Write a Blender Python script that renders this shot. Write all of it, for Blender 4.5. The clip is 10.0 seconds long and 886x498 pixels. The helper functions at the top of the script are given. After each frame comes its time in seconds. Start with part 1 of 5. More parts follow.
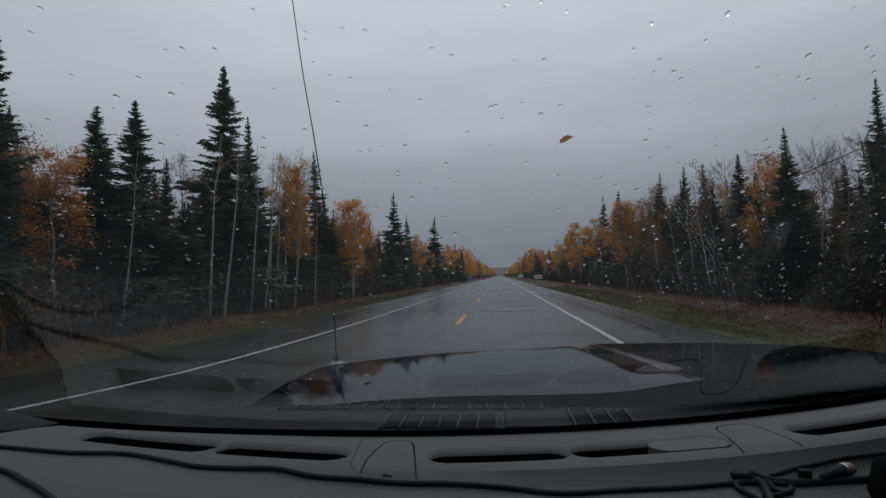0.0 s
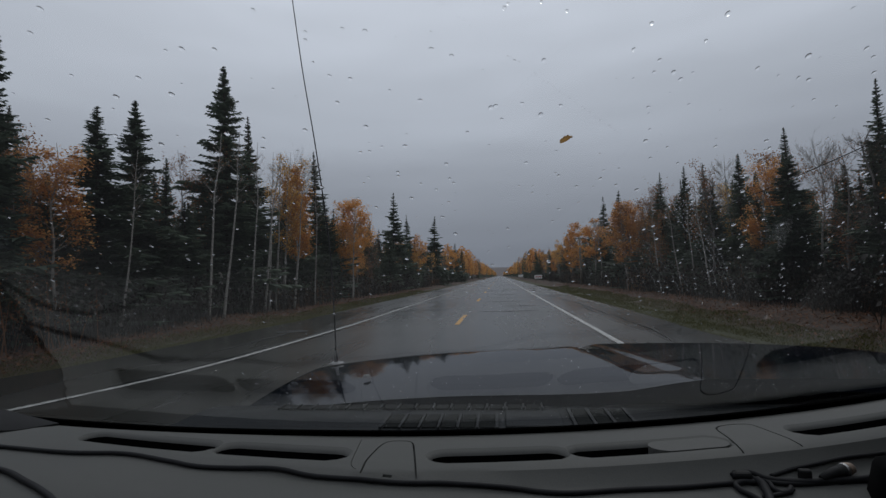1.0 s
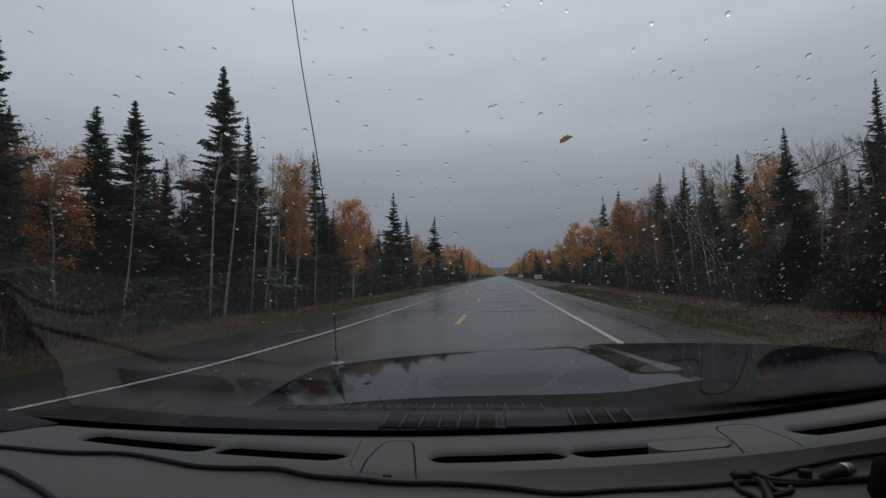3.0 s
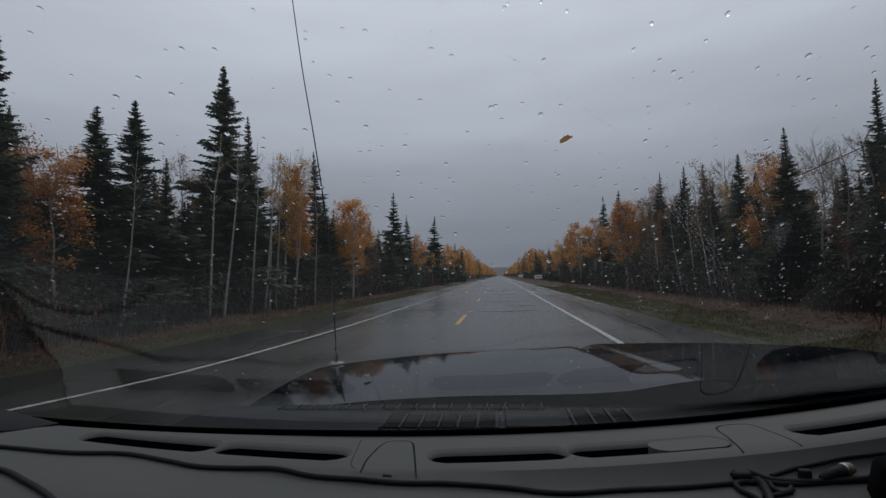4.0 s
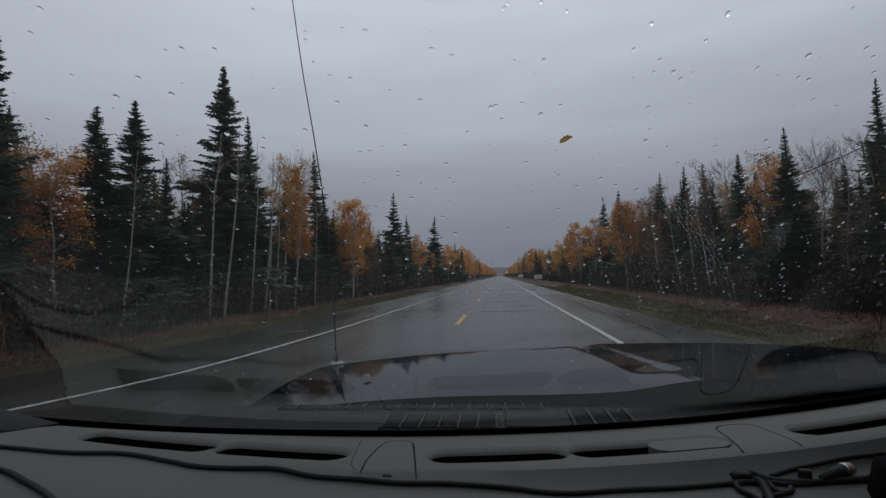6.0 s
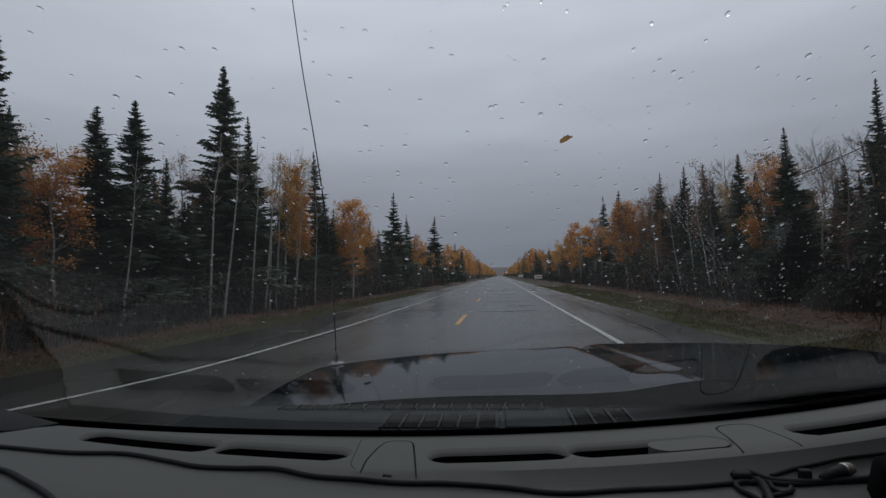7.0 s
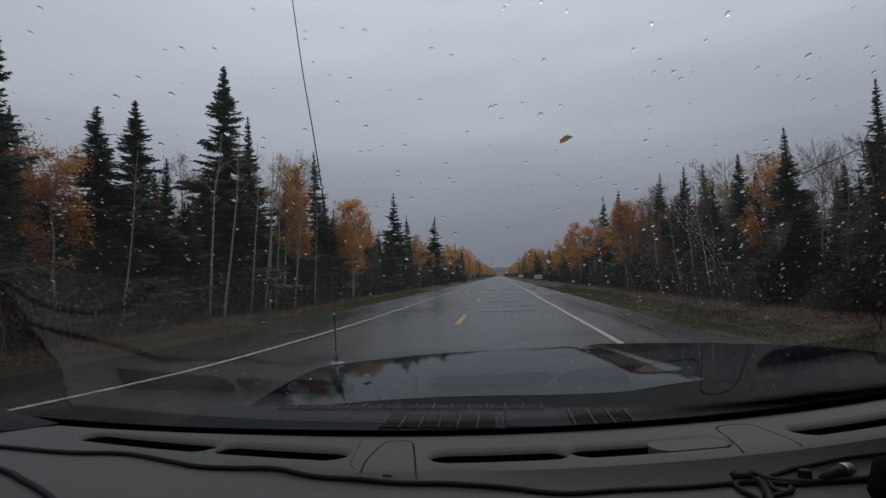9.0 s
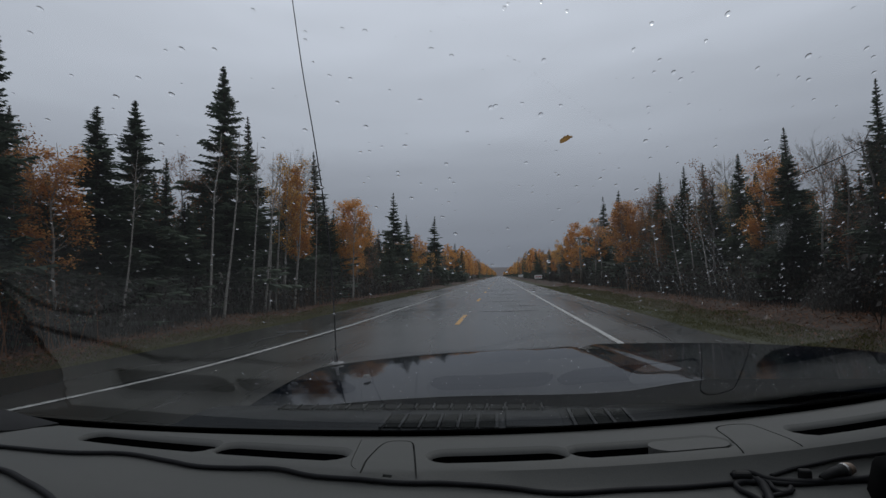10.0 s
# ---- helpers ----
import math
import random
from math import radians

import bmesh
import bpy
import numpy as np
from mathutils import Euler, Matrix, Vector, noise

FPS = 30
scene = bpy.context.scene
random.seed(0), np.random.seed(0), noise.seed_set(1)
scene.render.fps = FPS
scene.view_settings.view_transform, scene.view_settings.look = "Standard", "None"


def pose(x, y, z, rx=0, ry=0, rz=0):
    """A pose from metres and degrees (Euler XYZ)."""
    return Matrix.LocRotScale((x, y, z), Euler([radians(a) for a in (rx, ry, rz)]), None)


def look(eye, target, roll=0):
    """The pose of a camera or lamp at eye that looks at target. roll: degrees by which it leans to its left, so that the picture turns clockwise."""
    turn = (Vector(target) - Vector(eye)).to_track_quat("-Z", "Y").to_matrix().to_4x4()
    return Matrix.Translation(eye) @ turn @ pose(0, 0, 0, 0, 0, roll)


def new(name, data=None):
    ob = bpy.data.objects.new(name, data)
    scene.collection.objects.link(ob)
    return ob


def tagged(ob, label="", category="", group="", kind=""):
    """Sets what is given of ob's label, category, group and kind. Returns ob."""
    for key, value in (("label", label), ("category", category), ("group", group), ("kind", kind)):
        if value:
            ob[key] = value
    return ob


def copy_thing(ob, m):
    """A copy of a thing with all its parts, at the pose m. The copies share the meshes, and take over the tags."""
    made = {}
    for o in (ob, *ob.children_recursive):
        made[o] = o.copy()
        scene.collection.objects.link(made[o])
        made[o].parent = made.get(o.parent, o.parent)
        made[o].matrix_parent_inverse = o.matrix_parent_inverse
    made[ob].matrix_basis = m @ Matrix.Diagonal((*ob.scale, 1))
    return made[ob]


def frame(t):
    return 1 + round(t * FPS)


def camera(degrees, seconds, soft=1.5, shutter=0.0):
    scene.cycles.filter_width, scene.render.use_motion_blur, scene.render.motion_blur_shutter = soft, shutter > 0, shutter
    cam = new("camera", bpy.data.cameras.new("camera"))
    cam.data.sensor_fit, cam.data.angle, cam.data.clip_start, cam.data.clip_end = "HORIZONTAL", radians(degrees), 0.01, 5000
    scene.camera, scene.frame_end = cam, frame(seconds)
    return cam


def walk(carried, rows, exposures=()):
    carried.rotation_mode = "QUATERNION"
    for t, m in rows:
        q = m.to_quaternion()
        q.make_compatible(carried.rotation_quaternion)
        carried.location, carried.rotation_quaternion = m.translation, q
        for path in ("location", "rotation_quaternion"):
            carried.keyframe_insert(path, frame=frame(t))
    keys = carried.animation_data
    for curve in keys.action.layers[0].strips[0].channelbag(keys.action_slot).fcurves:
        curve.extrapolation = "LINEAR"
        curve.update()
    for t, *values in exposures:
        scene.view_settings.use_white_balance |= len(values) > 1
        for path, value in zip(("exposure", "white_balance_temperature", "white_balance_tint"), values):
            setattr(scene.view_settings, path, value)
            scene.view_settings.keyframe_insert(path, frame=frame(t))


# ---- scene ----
# A dark pickup on a straight wet road through an autumn forest. The camera is fixed inside the
# car, just under the windscreen, and keeps its place over the dashboard.
# x: right across the road, y: ahead along it, z: up from the road's surface.
EYE_Z = 1.36
cam = camera(86.7, 10.0, soft=1.45)
seat = pose(0, 0, EYE_Z, 93.48, 1.98, 6.93)
walk(cam, [(0.0, seat), (2.5, seat), (5.0, seat), (7.5, seat), (10.0, seat)])

# ---- light: an overcast sky ----
scene.view_settings.exposure = 0.0
world = bpy.data.worlds.new("overcast_sky")
scene.world = world
world.use_nodes = True


def link_nodes(tree, a, b):
    tree.links.new(a, b)


def build_sky():
    t = world.node_tree
    t.nodes.clear()
    out = t.nodes.new("ShaderNodeOutputWorld")
    bg = t.nodes.new("ShaderNodeBackground")
    sky = t.nodes.new("ShaderNodeTexSky")
    sky.sky_type, sky.sun_disc = "NISHITA", False
    sky.sun_elevation, sky.sun_rotation = radians(50), radians(160)
    sky.air_density, sky.dust_density = 2.0, 4.0
    co = t.nodes.new("ShaderNodeTexCoord")
    sep = t.nodes.new("ShaderNodeSeparateXYZ")
    link_nodes(t, co.outputs["Generated"], sep.inputs[0])
    # cloud deck: darker towards the horizon, with long flat banks
    ramp = t.nodes.new("ShaderNodeValToRGB")
    els = ramp.color_ramp.elements
    els[0].position, els[0].color = 0.0, (0.222, 0.244, 0.292, 1)
    els[1].position, els[1].color = 1.0, (0.56, 0.60, 0.68, 1)
    for pos, col in ((0.05, (0.215, 0.236, 0.283, 1)), (0.14, (0.272, 0.296, 0.348, 1)), (0.30, (0.445, 0.478, 0.55, 1)), (0.5, (0.58, 0.617, 0.70, 1))):
        els.new(pos).color = col
    link_nodes(t, sep.outputs["Z"], ramp.inputs[0])
    stretch = t.nodes.new("ShaderNodeMapping")
    stretch.inputs["Scale"].default_value = (1.0, 1.0, 5.0)
    link_nodes(t, co.outputs["Generated"], stretch.inputs[0])
    bank = t.nodes.new("ShaderNodeTexNoise")
    bank.inputs["Scale"].default_value, bank.inputs["Detail"].default_value = 1.9, 5
    link_nodes(t, stretch.outputs[0], bank.inputs[0])
    rng = t.nodes.new("ShaderNodeMapRange")
    rng.inputs["From Min"].default_value, rng.inputs["From Max"].default_value = 0.3, 0.7
    rng.inputs["To Min"].default_value, rng.inputs["To Max"].default_value = 0.91, 1.09
    link_nodes(t, bank.outputs["Fac"], rng.inputs["Value"])
    mul = t.nodes.new("ShaderNodeVectorMath")
    mul.operation = "SCALE"
    link_nodes(t, ramp.outputs[0], mul.inputs[0])
    link_nodes(t, rng.outputs[0], mul.inputs["Scale"])
    dim = t.nodes.new("ShaderNodeVectorMath")
    dim.operation = "SCALE"
    dim.inputs["Scale"].default_value = 0.05
    link_nodes(t, sky.outputs[0], dim.inputs[0])
    mix = t.nodes.new("ShaderNodeMix")
    mix.data_type = "RGBA"
    mix.inputs["Factor"].default_value = 0.985
    link_nodes(t, dim.outputs[0], mix.inputs["A"])
    link_nodes(t, mul.outputs[0], mix.inputs["B"])
    link_nodes(t, mix.outputs["Result"], bg.inputs["Color"])
    bg.inputs["Strength"].default_value = 1.0
    link_nodes(t, bg.outputs[0], out.inputs[0])


build_sky()
sun = new("sun", bpy.data.lights.new("sun", "SUN"))
sun.data.energy, sun.data.angle, sun.data.color = 0.5, radians(30), (1.0, 0.97, 0.93)
sun.matrix_world = look((0, 0, 60), (-12, -30, 22))


# ---- materials ----
def material(name, rough=0.6, metal=0.0):
    m = bpy.data.materials.new(name)
    m.use_nodes = True
    b = m.node_tree.nodes["Principled BSDF"]
    b.inputs["Roughness"].default_value, b.inputs["Metallic"].default_value = rough, metal
    return m, m.node_tree, b


def noise_node(t, scale, detail=4, rough=0.55, coords=None, stretch=(1, 1, 1)):
    co = t.nodes.new("ShaderNodeTexCoord")
    mp = t.nodes.new("ShaderNodeMapping")
    mp.inputs["Scale"].default_value = stretch
    t.links.new(co.outputs[coords or "Object"], mp.inputs[0])
    n = t.nodes.new("ShaderNodeTexNoise")
    n.inputs["Scale"].default_value, n.inputs["Detail"].default_value, n.inputs["Roughness"].default_value = scale, detail, rough
    t.links.new(mp.outputs[0], n.inputs[0])
    return n.outputs["Fac"]


def ramp_node(t, fac, stops):
    r = t.nodes.new("ShaderNodeValToRGB")
    e = r.color_ramp.elements
    e[0].position, e[0].color = stops[0][0], (*stops[0][1], 1)
    e[1].position, e[1].color = stops[-1][0], (*stops[-1][1], 1)
    for pos, col in stops[1:-1]:
        e.new(pos).color = (*col, 1)
    t.links.new(fac, r.inputs[0])
    return r.outputs[0]


def range_node(t, fac, a, b, lo=0.3, hi=0.7):
    n = t.nodes.new("ShaderNodeMapRange")
    for key, v in (("From Min", lo), ("From Max", hi), ("To Min", a), ("To Max", b)):
        n.inputs[key].default_value = v
    t.links.new(fac, n.inputs["Value"])
    return n.outputs[0]


def mix_node(t, fac, a, b, blend="MIX"):
    n = t.nodes.new("ShaderNodeMix")
    n.data_type, n.blend_type = "RGBA", blend
    for key, v in (("Factor", fac), ("A", a), ("B", b)):
        if isinstance(v, (int, float)):
            n.inputs[key].default_value = v
        elif isinstance(v, tuple):
            n.inputs[key].default_value = (*v, 1)
        else:
            t.links.new(v, n.inputs[key])
    return n.outputs["Result"]


def bump_node(t, b, height, strength, distance):
    n = t.nodes.new("ShaderNodeBump")
    n.inputs["Strength"].default_value, n.inputs["Distance"].default_value = strength, distance
    t.links.new(height, n.inputs["Height"])
    t.links.new(n.outputs[0], b.inputs["Normal"])


def grained(name, stops, scale, rough=(0.5, 0.7), bump=(0.2, 0.005), fine=8.0, metal=0.0, stretch=(1, 1, 1)):
    m, t, b = material(name, rough[0], metal)
    big, small = noise_node(t, scale, 5, 0.6, stretch=stretch), noise_node(t, scale * fine, 4, 0.6, stretch=stretch)
    col = mix_node(t, 0.35, ramp_node(t, big, stops), ramp_node(t, small, stops))
    t.links.new(col, b.inputs["Base Color"])
    t.links.new(range_node(t, big, rough[0], rough[1]), b.inputs["Roughness"])
    bump_node(t, b, small, *bump)
    return m


def leafy(name, stops, pass_light=0.48):
    """Leaves: each tree and each leaf has its own shade; some light passes through."""
    m, t, b = material(name, 0.6)
    info, geo = t.nodes.new("ShaderNodeObjectInfo"), t.nodes.new("ShaderNodeNewGeometry")
    add = t.nodes.new("ShaderNodeMath")
    add.operation = "MULTIPLY_ADD"
    add.inputs[1].default_value = 0.55
    t.links.new(geo.outputs["Random Per Island"], add.inputs[0])
    half = t.nodes.new("ShaderNodeMath")
    half.operation = "MULTIPLY"
    half.inputs[1].default_value = 0.45
    t.links.new(info.outputs["Random"], half.inputs[0])
    t.links.new(half.outputs[0], add.inputs[2])
    col = ramp_node(t, add.outputs[0], stops)
    t.links.new(col, b.inputs["Base Color"])
    b.inputs["Specular IOR Level"].default_value = 0.25
    tr = t.nodes.new("ShaderNodeBsdfTranslucent")
    t.links.new(col, tr.inputs[0])
    mix = t.nodes.new("ShaderNodeMixShader")
    mix.inputs[0].default_value = pass_light
    t.links.new(b.outputs[0], mix.inputs[1])
    t.links.new(tr.outputs[0], mix.inputs[2])
    t.links.new(mix.outputs[0], t.nodes["Material Output"].inputs[0])
    return m


def asphalt(name):
    m, t, b = material(name, 0.4)
    wide = noise_node(t, 0.25, 5, 0.6, stretch=(1.6, 0.25, 1))
    grit = noise_node(t, 60, 3, 0.7)
    bands = noise_node(t, 0.5, 3, 0.5, stretch=(0.1, 1.0, 1))
    base = ramp_node(t, wide, [(0.3, (0.012, 0.0118, 0.0075)), (0.55, (0.020, 0.020, 0.0135)), (0.75, (0.033, 0.032, 0.023))])
    col = mix_node(t, 0.25, base, ramp_node(t, grit, [(0.3, (0.012, 0.012, 0.012)), (0.7, (0.078, 0.078, 0.074))]))
    tint = ramp_node(t, bands, [(0.4, (0.8, 0.8, 0.8)), (0.65, (1.1, 1.1, 1.1))])
    t.links.new(mix_node(t, 1.0, col, tint, "MULTIPLY"), b.inputs["Base Color"])
    t.links.new(range_node(t, wide, 0.17, 0.36), b.inputs["Roughness"])
    b.inputs["Specular IOR Level"].default_value = 0.5
    bump_node(t, b, grit, 0.25, 0.004)
    return m


def ground_cover(name):
    """Verge grass beside the road, leaf litter and moss further in."""
    m, t, b = material(name, 0.9)
    patch, fine = noise_node(t, 0.6, 5, 0.65), noise_node(t, 9, 4, 0.7)
    grass = ramp_node(t, fine, [(0.3, (0.020, 0.024, 0.006)), (0.5, (0.038, 0.041, 0.010)), (0.75, (0.066, 0.062, 0.016))])
    litter = ramp_node(t, fine, [(0.3, (0.016, 0.010, 0.006)), (0.5, (0.044, 0.023, 0.012)), (0.75, (0.095, 0.046, 0.022))])
    co = t.nodes.new("ShaderNodeTexCoord")
    sep = t.nodes.new("ShaderNodeSeparateXYZ")
    t.links.new(co.outputs["Object"], sep.inputs[0])
    off = t.nodes.new("ShaderNodeMath")
    off.operation = "ADD"
    off.inputs[1].default_value = 1.4
    t.links.new(sep.outputs["X"], off.inputs[0])
    away = t.nodes.new("ShaderNodeMath")
    away.operation = "ABSOLUTE"
    t.links.new(off.outputs[0], away.inputs[0])
    wob = t.nodes.new("ShaderNodeMath")
    wob.operation = "MULTIPLY_ADD"
    wob.inputs[1].default_value = 4.0
    t.links.new(patch, wob.inputs[0])
    t.links.new(away.outputs[0], wob.inputs[2])
    fac = range_node(t, wob.outputs[0], 0.0, 1.0, 9.6, 11.0)
    t.links.new(mix_node(t, fac, grass, litter), b.inputs["Base Color"])
    bump_node(t, b, fine, 0.6, 0.05)
    return m


def clear_pane(name):
    """Window glass: clear, with the mirror gloss of its two faces."""
    m, t, b = material(name, 0.0)
    t.nodes.remove(b)
    lw = t.nodes.new("ShaderNodeLayerWeight")
    lw.inputs["Blend"].default_value = 0.5
    p = t.nodes.new("ShaderNodeMath")
    p.operation = "POWER"
    p.inputs[1].default_value = 3.6
    t.links.new(lw.outputs["Facing"], p.inputs[0])
    g = t.nodes.new("ShaderNodeMath")
    g.operation = "MULTIPLY_ADD"
    g.inputs[1].default_value, g.inputs[2].default_value = 0.62, 0.05
    g.use_clamp = True
    t.links.new(p.outputs[0], g.inputs[0])
    clear, gloss = t.nodes.new("ShaderNodeBsdfTransparent"), t.nodes.new("ShaderNodeBsdfGlossy")
    clear.inputs[0].default_value = (0.93, 0.95, 0.95, 1)
    gloss.inputs["Roughness"].default_value = 0.02
    mix = t.nodes.new("ShaderNodeMixShader")
    t.links.new(g.outputs[0], mix.inputs[0])
    t.links.new(clear.outputs[0], mix.inputs[1])
    t.links.new(gloss.outputs[0], mix.inputs[2])
    # thin film of road grime, denser in smears; also painted haze lifting dark tones
    film, grime_haze = t.nodes.new("ShaderNodeBsdfTranslucent"), t.nodes.new("ShaderNodeMixShader")
    film.inputs[0].default_value = (0.75, 0.77, 0.78, 1)
    smear = range_node(t, noise_node(t, 5, 4, 0.6, stretch=(1.0, 0.5, 0.5)), 0.003, 0.009)
    # haze painted stronger towards the top of the pane, to lift the dark trees
    co, sep, up = t.nodes.new("ShaderNodeTexCoord"), t.nodes.new("ShaderNodeSeparateXYZ"), t.nodes.new("ShaderNodeMath")
    t.links.new(co.outputs["Object"], sep.inputs[0])
    up.operation = "MULTIPLY"
    t.links.new(smear, up.inputs[0])
    t.links.new(range_node(t, sep.outputs["Z"], 0.12, 1.8, 1.26, 1.40), up.inputs[1])
    t.links.new(up.outputs[0], grime_haze.inputs[0])
    t.links.new(mix.outputs[0], grime_haze.inputs[1])
    t.links.new(film.outputs[0], grime_haze.inputs[2])
    t.links.new(grime_haze.outputs[0], t.nodes["Material Output"].inputs[0])
    return m


def water_drop(name):
    m, t, b = material(name, 0.0)
    t.nodes.remove(b)
    g = t.nodes.new("ShaderNodeBsdfGlass")
    g.inputs["IOR"].default_value, g.inputs["Roughness"].default_value = 1.33, 0.0
    t.links.new(g.outputs[0], t.nodes["Material Output"].inputs[0])
    return m


def car_paint(name):
    """Dark paint under a film of rain that the wind has combed into streaks, with fine droplets."""
    m, t, b = material(name, 0.05)
    n = noise_node(t, 3, 4)
    streak, fine, drops = noise_node(t, 60, 4, 0.6, stretch=(1.0, 0.16, 1.0)), noise_node(t, 260, 3, 0.6), noise_node(t, 150, 2, 0.5)
    t.links.new(ramp_node(t, n, [(0.3, (0.006, 0.008, 0.013)), (0.7, (0.012, 0.015, 0.022))]), b.inputs["Base Color"])
    t.links.new(range_node(t, n, 0.03, 0.09), b.inputs["Roughness"])
    b.inputs["Specular IOR Level"].default_value = 0.12
    beads = ramp_node(t, drops, [(0.60, (0, 0, 0)), (0.70, (1, 1, 1))])
    rough = mix_node(t, 0.5, streak, fine)
    bump_node(t, b, mix_node(t, 0.35, rough, beads), 0.07, 0.0005)
    return m


M_ASPHALT = asphalt("wet_asphalt")
M_GROUND = ground_cover("verge_and_litter")
M_WHITE = grained("white_road_paint", [(0.34, (0.16, 0.16, 0.15)), (0.46, (0.36, 0.36, 0.34)), (0.64, (0.54, 0.54, 0.52))], 5, (0.35, 0.6), (0.2, 0.003), 16)
M_YELLOW = grained("yellow_road_paint", [(0.3, (0.42, 0.20, 0.03)), (0.6, (0.62, 0.33, 0.05))], 3, (0.35, 0.6))
M_TAR = grained("tar_seal", [(0.3, (0.006, 0.006, 0.006)), (0.7, (0.014, 0.014, 0.013))], 6, (0.45, 0.7))
M_PATCH = grained("wet_patch", [(0.3, (0.012, 0.012, 0.011)), (0.7, (0.022, 0.022, 0.020))], 2, (0.35, 0.55), (0.2, 0.003), 20)
for m in (M_TAR, M_PATCH):
    m.node_tree.nodes["Principled BSDF"].inputs["Specular IOR Level"].default_value = 0.25
M_NEEDLE = leafy("spruce_needles", [(0.0, (0.058, 0.078, 0.058)), (0.5, (0.100, 0.132, 0.094)), (1.0, (0.150, 0.182, 0.122))], 0.36)
M_ORANGE = leafy("orange_leaves", [(0.0, (0.36, 0.155, 0.052)), (0.35, (0.60, 0.285, 0.088)), (0.7, (0.72, 0.395, 0.125)), (1.0, (0.80, 0.52, 0.19))])
M_YELLOWLEAF = leafy("yellow_leaves", [(0.0, (0.44, 0.23, 0.065)), (0.5, (0.70, 0.41, 0.115)), (1.0, (0.80, 0.55, 0.19))])
M_RUST = leafy("rust_leaves", [(0.0, (0.13, 0.06, 0.032)), (0.5, (0.26, 0.12, 0.055)), (1.0, (0.40, 0.20, 0.085))])
M_LITTER = leafy("wet_fallen_leaves", [(0.0, (0.065, 0.028, 0.015)), (0.5, (0.155, 0.064, 0.028)), (1.0, (0.26, 0.115, 0.045))], 0.2)
M_BRUSH = leafy("bare_brush", [(0.0, (0.010, 0.008, 0.006)), (0.6, (0.024, 0.018, 0.012)), (1.0, (0.05, 0.032, 0.018))], 0.05)
M_GRASS = leafy("grass_blades", [(0.0, (0.044, 0.050, 0.014)), (0.55, (0.074, 0.078, 0.020)), (1.0, (0.125, 0.108, 0.034))], 0.4)
M_BARK = grained("spruce_bark", [(0.3, (0.025, 0.02, 0.016)), (0.7, (0.085, 0.07, 0.058))], 5, (0.8, 0.95), (0.6, 0.02), 6, stretch=(1, 1, 0.2))
M_BIRCH = grained("pale_bark", [(0.32, (0.05, 0.045, 0.04)), (0.46, (0.25, 0.235, 0.21)), (0.7, (0.40, 0.38, 0.345))], 4, (0.7, 0.9), (0.3, 0.01), 5, stretch=(0.4, 0.4, 1.5))
M_TWIG = grained("grey_twigs", [(0.3, (0.09, 0.08, 0.075)), (0.7, (0.20, 0.185, 0.17))], 5, (0.8, 0.9), (0.2, 0.01))
M_HILL = grained("distant_hill", [(0.3, (0.100, 0.088, 0.088)), (0.7, (0.145, 0.120, 0.112))], 0.012, (0.95, 1.0), (0.2, 2.0))
M_DASH = grained("dash_plastic", [(0.3, (0.072, 0.0725, 0.068)), (0.7, (0.106, 0.1055, 0.098))], 5, (0.55, 0.68), (0.25, 0.0007), 120)
M_DASH.node_tree.nodes["Principled BSDF"].inputs["Specular IOR Level"].default_value = 0.16
M_BLACK = grained("black_plastic", [(0.3, (0.006, 0.006, 0.006)), (0.7, (0.014, 0.014, 0.014))], 8, (0.5, 0.7), (0.2, 0.0006), 40)
M_BLACK.node_tree.nodes["Principled BSDF"].inputs["Specular IOR Level"].default_value = 0.2
# near-black for the holder and border, also painted as shade in slots and gap
M_VOID = grained("matte_black_and_shade", [(0.3, (0.002, 0.002, 0.002)), (0.7, (0.004, 0.004, 0.004))], 8, (0.9, 1.0), (0.2, 0.0006), 40)
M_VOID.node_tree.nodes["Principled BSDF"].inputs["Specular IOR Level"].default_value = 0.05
M_CABLE = grained("black_cable_jacket", [(0.3, (0.008, 0.008, 0.009)), (0.7, (0.016, 0.016, 0.017))], 12, (0.55, 0.75), (0.1, 0.0004), 20)
M_CABLE.node_tree.nodes["Principled BSDF"].inputs["Specular IOR Level"].default_value = 0.2
M_TAN = grained("worn_brass_drum", [(0.3, (0.20, 0.15, 0.115)), (0.7, (0.32, 0.245, 0.19))], 60, (0.45, 0.6), (0.1, 0.0005), 10, 0.4)
M_COWL = grained("grey_cowl_plastic", [(0.3, (0.009, 0.011, 0.012)), (0.7, (0.020, 0.023, 0.025))], 6, (0.35, 0.55), (0.2, 0.001), 40)
M_COWL.node_tree.nodes["Principled BSDF"].inputs["Specular IOR Level"].default_value = 0.08
M_RIB = grained("pale_cowl_rib", [(0.3, (0.020, 0.022, 0.023)), (0.7, (0.034, 0.036, 0.038))], 6, (0.4, 0.6), (0.2, 0.001), 40)
M_RIB.node_tree.nodes["Principled BSDF"].inputs["Specular IOR Level"].default_value = 0.12
M_MESH = grained("black_intake_mesh", [(0.3, (0.012, 0.0135, 0.0135)), (0.7, (0.024, 0.026, 0.025))], 300, (0.7, 0.9), (0.4, 0.001), 3)
M_MESH.node_tree.nodes["Principled BSDF"].inputs["Specular IOR Level"].default_value = 0.05
M_PAINT = car_paint("dark_wet_paint")
M_METAL = grained("worn_steel", [(0.3, (0.35, 0.34, 0.33)), (0.7, (0.6, 0.59, 0.57))], 20, (0.25, 0.45), (0.1, 0.0005), 10, 1.0)
M_CHROMEISH = grained("bright_plate", [(0.3, (0.25, 0.25, 0.25)), (0.7, (0.4, 0.4, 0.39))], 20, (0.3, 0.5), (0.1, 0.0005), 10, 0.3)
